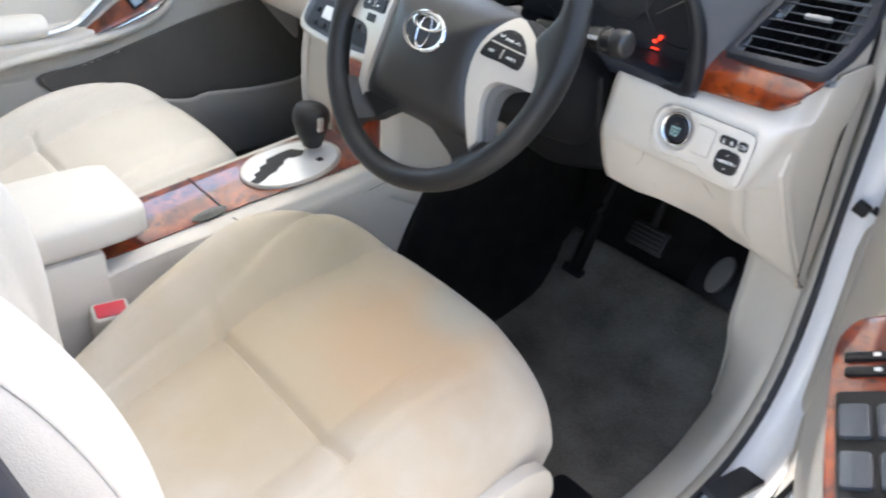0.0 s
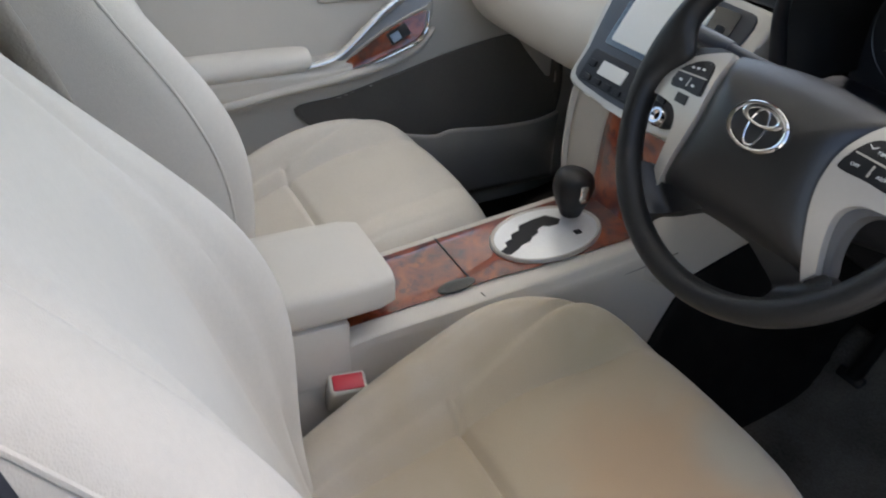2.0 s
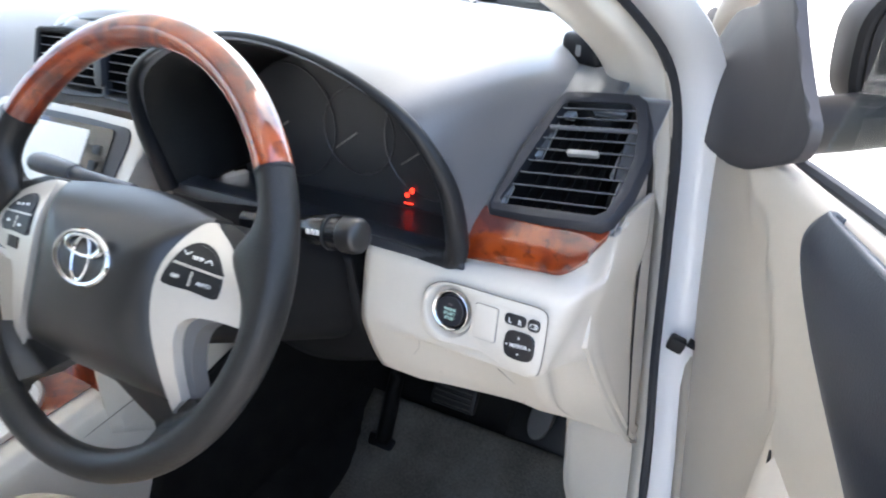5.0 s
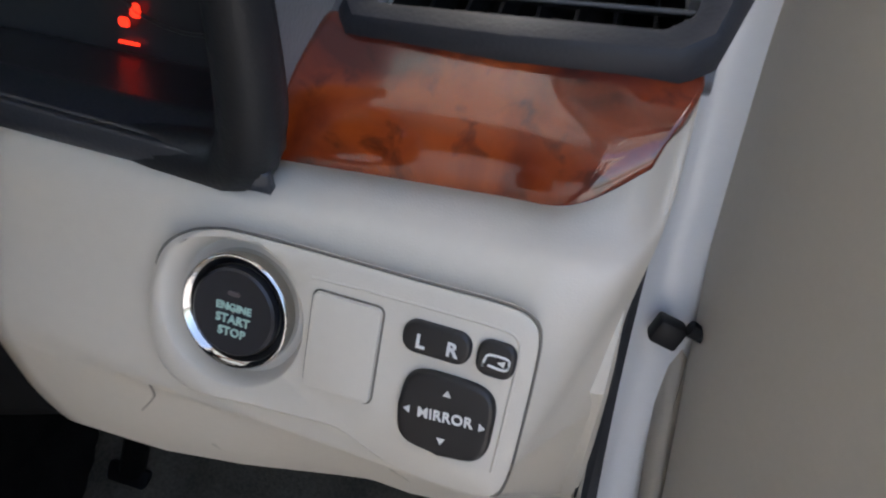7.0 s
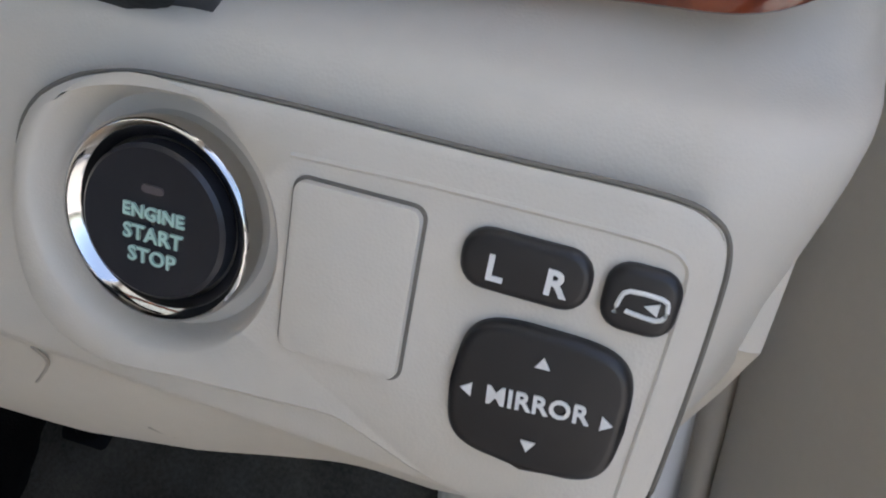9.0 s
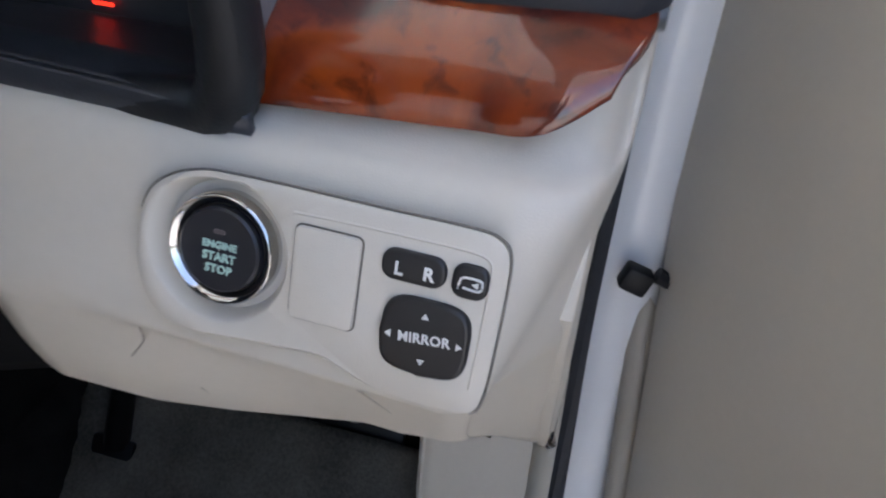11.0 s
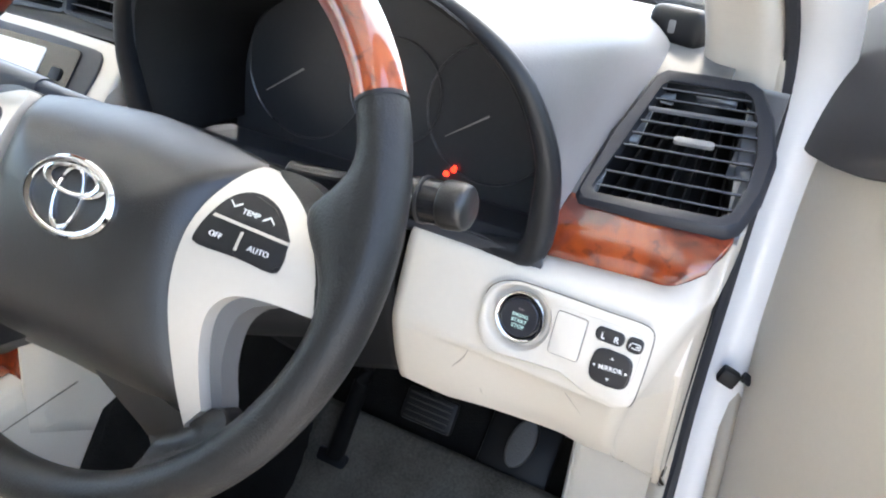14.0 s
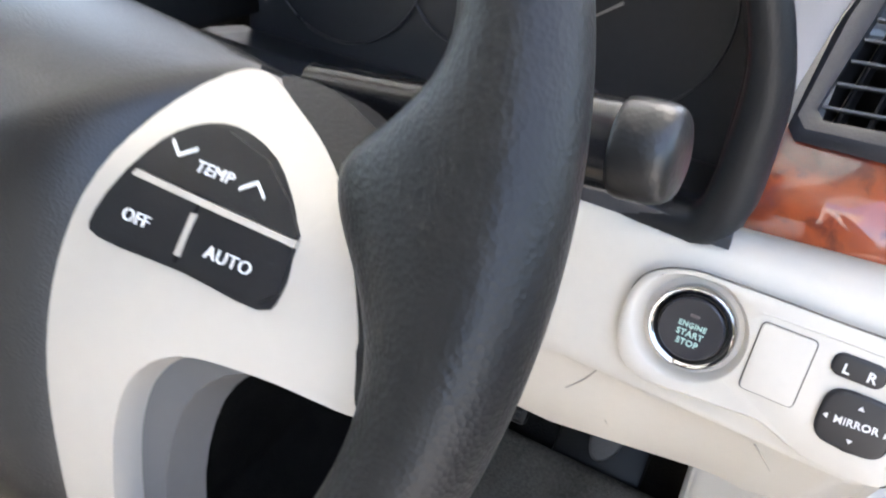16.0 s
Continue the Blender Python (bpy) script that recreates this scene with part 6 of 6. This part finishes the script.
wood_d = part("wood_panel", plate(smooth2([(0.125, -0.010), (0.115, -0.030), (0.06, -0.042), (-0.14, -0.044), (-0.15, 0.0), (-0.14, 0.040), (0.06, 0.036), (0.115, 0.018)], 4), 0.008, SWD, 0.003), WOOD, ddoor, "burl wood master switch panel")
part("switch_bezel", plate(rrect(0.15, 0.064, 0.006, cx=-0.045), 0.006, SWD @ pose(0, 0, 0.006), 0.002), BLACK, wood_d, "black window switch block")
for cx in (-0.005, -0.055, -0.10):
    for cy in (-0.015, 0.016):
        part("window_key", plate(rrect(0.036, 0.026, 0.004, cx=cx, cy=cy), 0.007, SWD @ pose(0, 0, 0.010), 0.003), material("grey_key", (0.055, 0.065, 0.08), 0.3), wood_d)
for cx in (0.072, 0.054):
    k = part("lock_key", plate(rrect(0.010, 0.040, 0.003, cx=cx, cy=0.004), 0.006, SWD @ pose(0, 0, 0.006), 0.002), BLACK, wood_d)
    part("key_mark", plate(rrect(0.004, 0.006, 0.001, cx=cx, cy=-0.004), 0.0006, SWD @ pose(0, 0, 0.0122), 0), WHITE, wood_d)
# ---- exterior mirror ----
mirror = thing("wing_mirror", "dark wing mirror housing outside the driver's door window", "wing mirror")
OUTW = DM.to_3x3() @ Vector((0, 0, -SGN))
ALONG = DM.to_3x3() @ Vector((1, 0, 0))
mc = dp(-0.135, 0.800, -0.285)
rows = []
for u, k in ((-0.060, 0.55), (-0.050, 0.85), (-0.025, 0.97), (0.02, 1.0), (0.035, 1.0), (0.040, 0.95)):
    rows.append([mc + ALONG * u + OUTW * (0.125 * k * math.copysign(abs(math.cos(a)) ** 0.6, math.cos(a))) + Vector((0, 0, 1)) * (0.088 * k * math.copysign(abs(math.sin(a)) ** 0.6, math.sin(a)) * (1 + 0.10 * math.cos(a))) for a in [j * 2 * math.pi / 40 for j in range(40)]])
part("housing", grid_bm(rows, wrap=True, caps=True), material("mirror_housing", (0.012, 0.0115, 0.011), 0.6, vary=0.08, spec=0.12), mirror, "dark grey plastic housing")
# mirror face has the housing's dark matt material
part("glass", plate([(0.112 * math.copysign(abs(math.cos(a)) ** 0.6, math.cos(a)), 0.076 * math.copysign(abs(math.sin(a)) ** 0.6, math.sin(a))) for a in [j * 2 * math.pi / 40 for j in range(40)]], 0.003, frame_at(mc + ALONG * 0.041, OUTW, (0, 0, 1)), 0.001), bpy.data.materials["mirror_housing"], mirror, "dark face of the mirror")
part("foot", tube([mc - Vector((0, 0, 0.075)) - OUTW * 0.03, dp(-0.06, 0.735, -0.12), dp(-0.02, 0.745, -0.02)], [0.034, 0.032, 0.030], 14), bpy.data.materials["mirror_housing"], mirror)

far = thing("wing_mirror", "grey wing mirror outside the passenger window", "wing mirror")
fc = Vector((-0.87, 0.33, 0.835))
rows = []
for u, k in ((-0.11, 0.45), (-0.09, 0.85), (-0.03, 1.0), (0.05, 1.0), (0.09, 0.8), (0.11, 0.4)):
    rows.append([fc + Vector((u, 0.05 * k * math.cos(a), 0.085 * k * math.sin(a))) for a in [j * 2 * math.pi / 20 for j in range(20)]])
part("housing", grid_bm(rows, wrap=True, caps=True), BLACK, far)
part("glass", plate(rrect(0.17, 0.12, 0.03), 0.004, frame_at(fc + Vector((0, -0.049, 0)), (1, 0, 0), (0, 0, 1)), 0.001), CHROME, far, "mirror glass")
part("foot", tube([fc + Vector((0.06, 0.0, -0.03)), (-0.735, 0.385, 0.735)], [0.03, 0.022], 12, smooth=False), BLACK, far)

# check strap boot on the pillar
boot = thing("door_switch", "small black plastic door switch on the white pillar", "door switch")
part("clip", box(0.020, 0.015, 0.018, pose(0.725, 0.486, 0.481, 0, 20, 10), 0.003), BLACK, boot)
part("arm", tube([(0.738, 0.488, 0.486), (0.755, 0.49, 0.478), (0.768, 0.49, 0.470)], [0.006, 0.005, 0.007], 8), BLACK, boot)

# ---- pedals and mats ----
pedal = thing("accelerator_pedal", "black rubber accelerator pedal on its plastic base", "pedal")
part("base", box(0.118, 0.012, 0.165, pose(0.474, 0.705, 0.150, -38), 0.010), BLACK, pedal)
part("pad", plate(ring_pts(0.021, 0.041, 32), 0.014, pose(0.480, 0.680, 0.158, 62, 0, 0) @ pose(0, 0, 0, 0, 0, -10), 0.005, 3), material("pedal_rubber", (0.085, 0.083, 0.082), 0.5, bump=0.5, bump_scale=300), pedal, "worn rubber pad")
brake = thing("brake_pedal", "black brake pedal hanging under the column", "pedal")
part("arm", tube([(0.353, 0.66, 0.42), (0.353, 0.635, 0.32), (0.353, 0.612, 0.225)], 0.008, 10), SHROUD, brake)
part("pad", box(0.085, 0.014, 0.050, pose(0.353, 0.600, 0.207, -28), 0.006), BLACK, brake)
for k in range(5):
    part("rib", box(0.070, 0.003, 0.0035, pose(0.353, 0.600, 0.207, -28) @ pose(0, -0.008, -0.018 + 0.009 * k), 0.001), material("rib_grey", (0.028, 0.027, 0.026), 0.5) if k == 0 else bpy.data.materials["rib_grey"], brake)
park = thing("parking_brake_pedal", "black foot parking brake lever beside the column", "pedal")
part("arm", tube([(0.250, 0.64, 0.34), (0.232, 0.605, 0.205), (0.206, 0.590, 0.060)], [0.012, 0.013, 0.015], 10), SHROUD, park)
part("pad", box(0.055, 0.012, 0.045, pose(0.203, 0.583, 0.045, -30), 0.005), BLACK, park)
mat_ob = part("floor_mat", net([[(x, y, z) for x in (0.14, 0.3, 0.45, 0.62)] for y, z in ((-0.25, -0.022), (0.1, -0.024), (0.35, -0.022), (0.50, -0.002), (0.58, 0.040), (0.66, 0.105))]), MAT, None, thick=0.008)
tagged(mat_ob, "worn grey carpet mat in the driver's footwell", "floor mat")

scuff = part("sill_plate", box(0.040, 0.115, 0.014, pose(0.748, 0.325, 0.062, -8, 10, -8), 0.005), RUBBER, None)
tagged(scuff, "short black scuff plate on the white door sill", "sill plate")
cap = part("rail_cover", box(0.075, 0.085, 0.05, pose(0.578, 0.135, 0.002, -12), 0.014, 3), BLACK, None)
tagged(cap, "black plastic cover on the end of the seat rail", "seat rail")

# ---- dash sensor, windscreen ----
sensor = thing("dash_sensor", "small black box with a printed mark on the dash top", "sensor")
SB = pose(0.587, 0.486, 0.812, 0, 0, -18)
part("case", box(0.056, 0.028, 0.036, SB, 0.009, 3), BLACK, sensor)
part("mark", plate(rrect(0.007, 0.012, 0.002), 0.0006, SB @ pose(0, -0.0142, 0, 90), 0), material("grey_mark", (0.2, 0.2, 0.2), 0.5), sensor)
part("cable", tube([(0.61, 0.488, 0.81), (0.635, 0.487, 0.81), (0.655, 0.48, 0.815)], 0.002, 6), BLACK, sensor)
stud = part("sun_sensor", plate(ring_pts(0.012, 0.012, 24), 0.010, pose(0.312, 0.70, 0.822), 0.005, 3), CREAM, None)
tagged(stud, "small pale sun sensor dome on the dash top", "sensor")
ws = part("windscreen", grid_bm([[(x, 0.825 - 0.14 * (x / 0.68) ** 2, 0.805) for x in np.linspace(-0.68, 0.68, 9)], [(x * 0.84, -0.28 - 0.05 * (x / 0.68) ** 2, 1.18) for x in np.linspace(-0.68, 0.68, 9)]]), GLASS, None, thick=0.004)
ws.visible_shadow = False
tagged(ws, "clear raked windscreen", "windscreen", kind="structure")
edge = part("windscreen_seal", tube([(x, 0.812 - 0.14 * (x / 0.68) ** 2, 0.820) for x in np.linspace(-0.66, 0.66, 9)], 0.010, 8), RUBBER, None)
tagged(edge, "black rubber along the foot of the windscreen", "seal", kind="structure")
hood = part("bonnet", net([[(x, y, z - 0.05 * (x / 0.7) ** 2) for x in (-0.72, -0.3, 0, 0.3, 0.72)] for y, z in ((0.845, 0.795), (1.3, 0.745), (1.75, 0.62))]), PAINT, None, thick=0.01)
tagged(hood, "white painted bonnet beyond the windscreen", "car bonnet", kind="structure")
bp = thing("centre_pillar", "dark trim on the centre pillar behind the driver's seat", "car pillar", kind="structure")
part("trim", net([[(0.715, -0.50, 0.10), (0.712, -0.515, 0.45), (0.700, -0.550, 0.66), (0.690, -0.592, 0.86), (0.64, -0.64, 1.12)], [(0.74, -0.53, 0.10), (0.74, -0.545, 0.45), (0.73, -0.58, 0.66), (0.715, -0.62, 0.86), (0.66, -0.67, 1.12)], [(0.74, -0.75, 0.10), (0.74, -0.75, 0.45), (0.73, -0.75, 0.66), (0.715, -0.76, 0.86), (0.66, -0.78, 1.12)]], 4, 4), material("blue_black_trim", (0.022, 0.024, 0.034), 0.5), bp, thick=0.01)
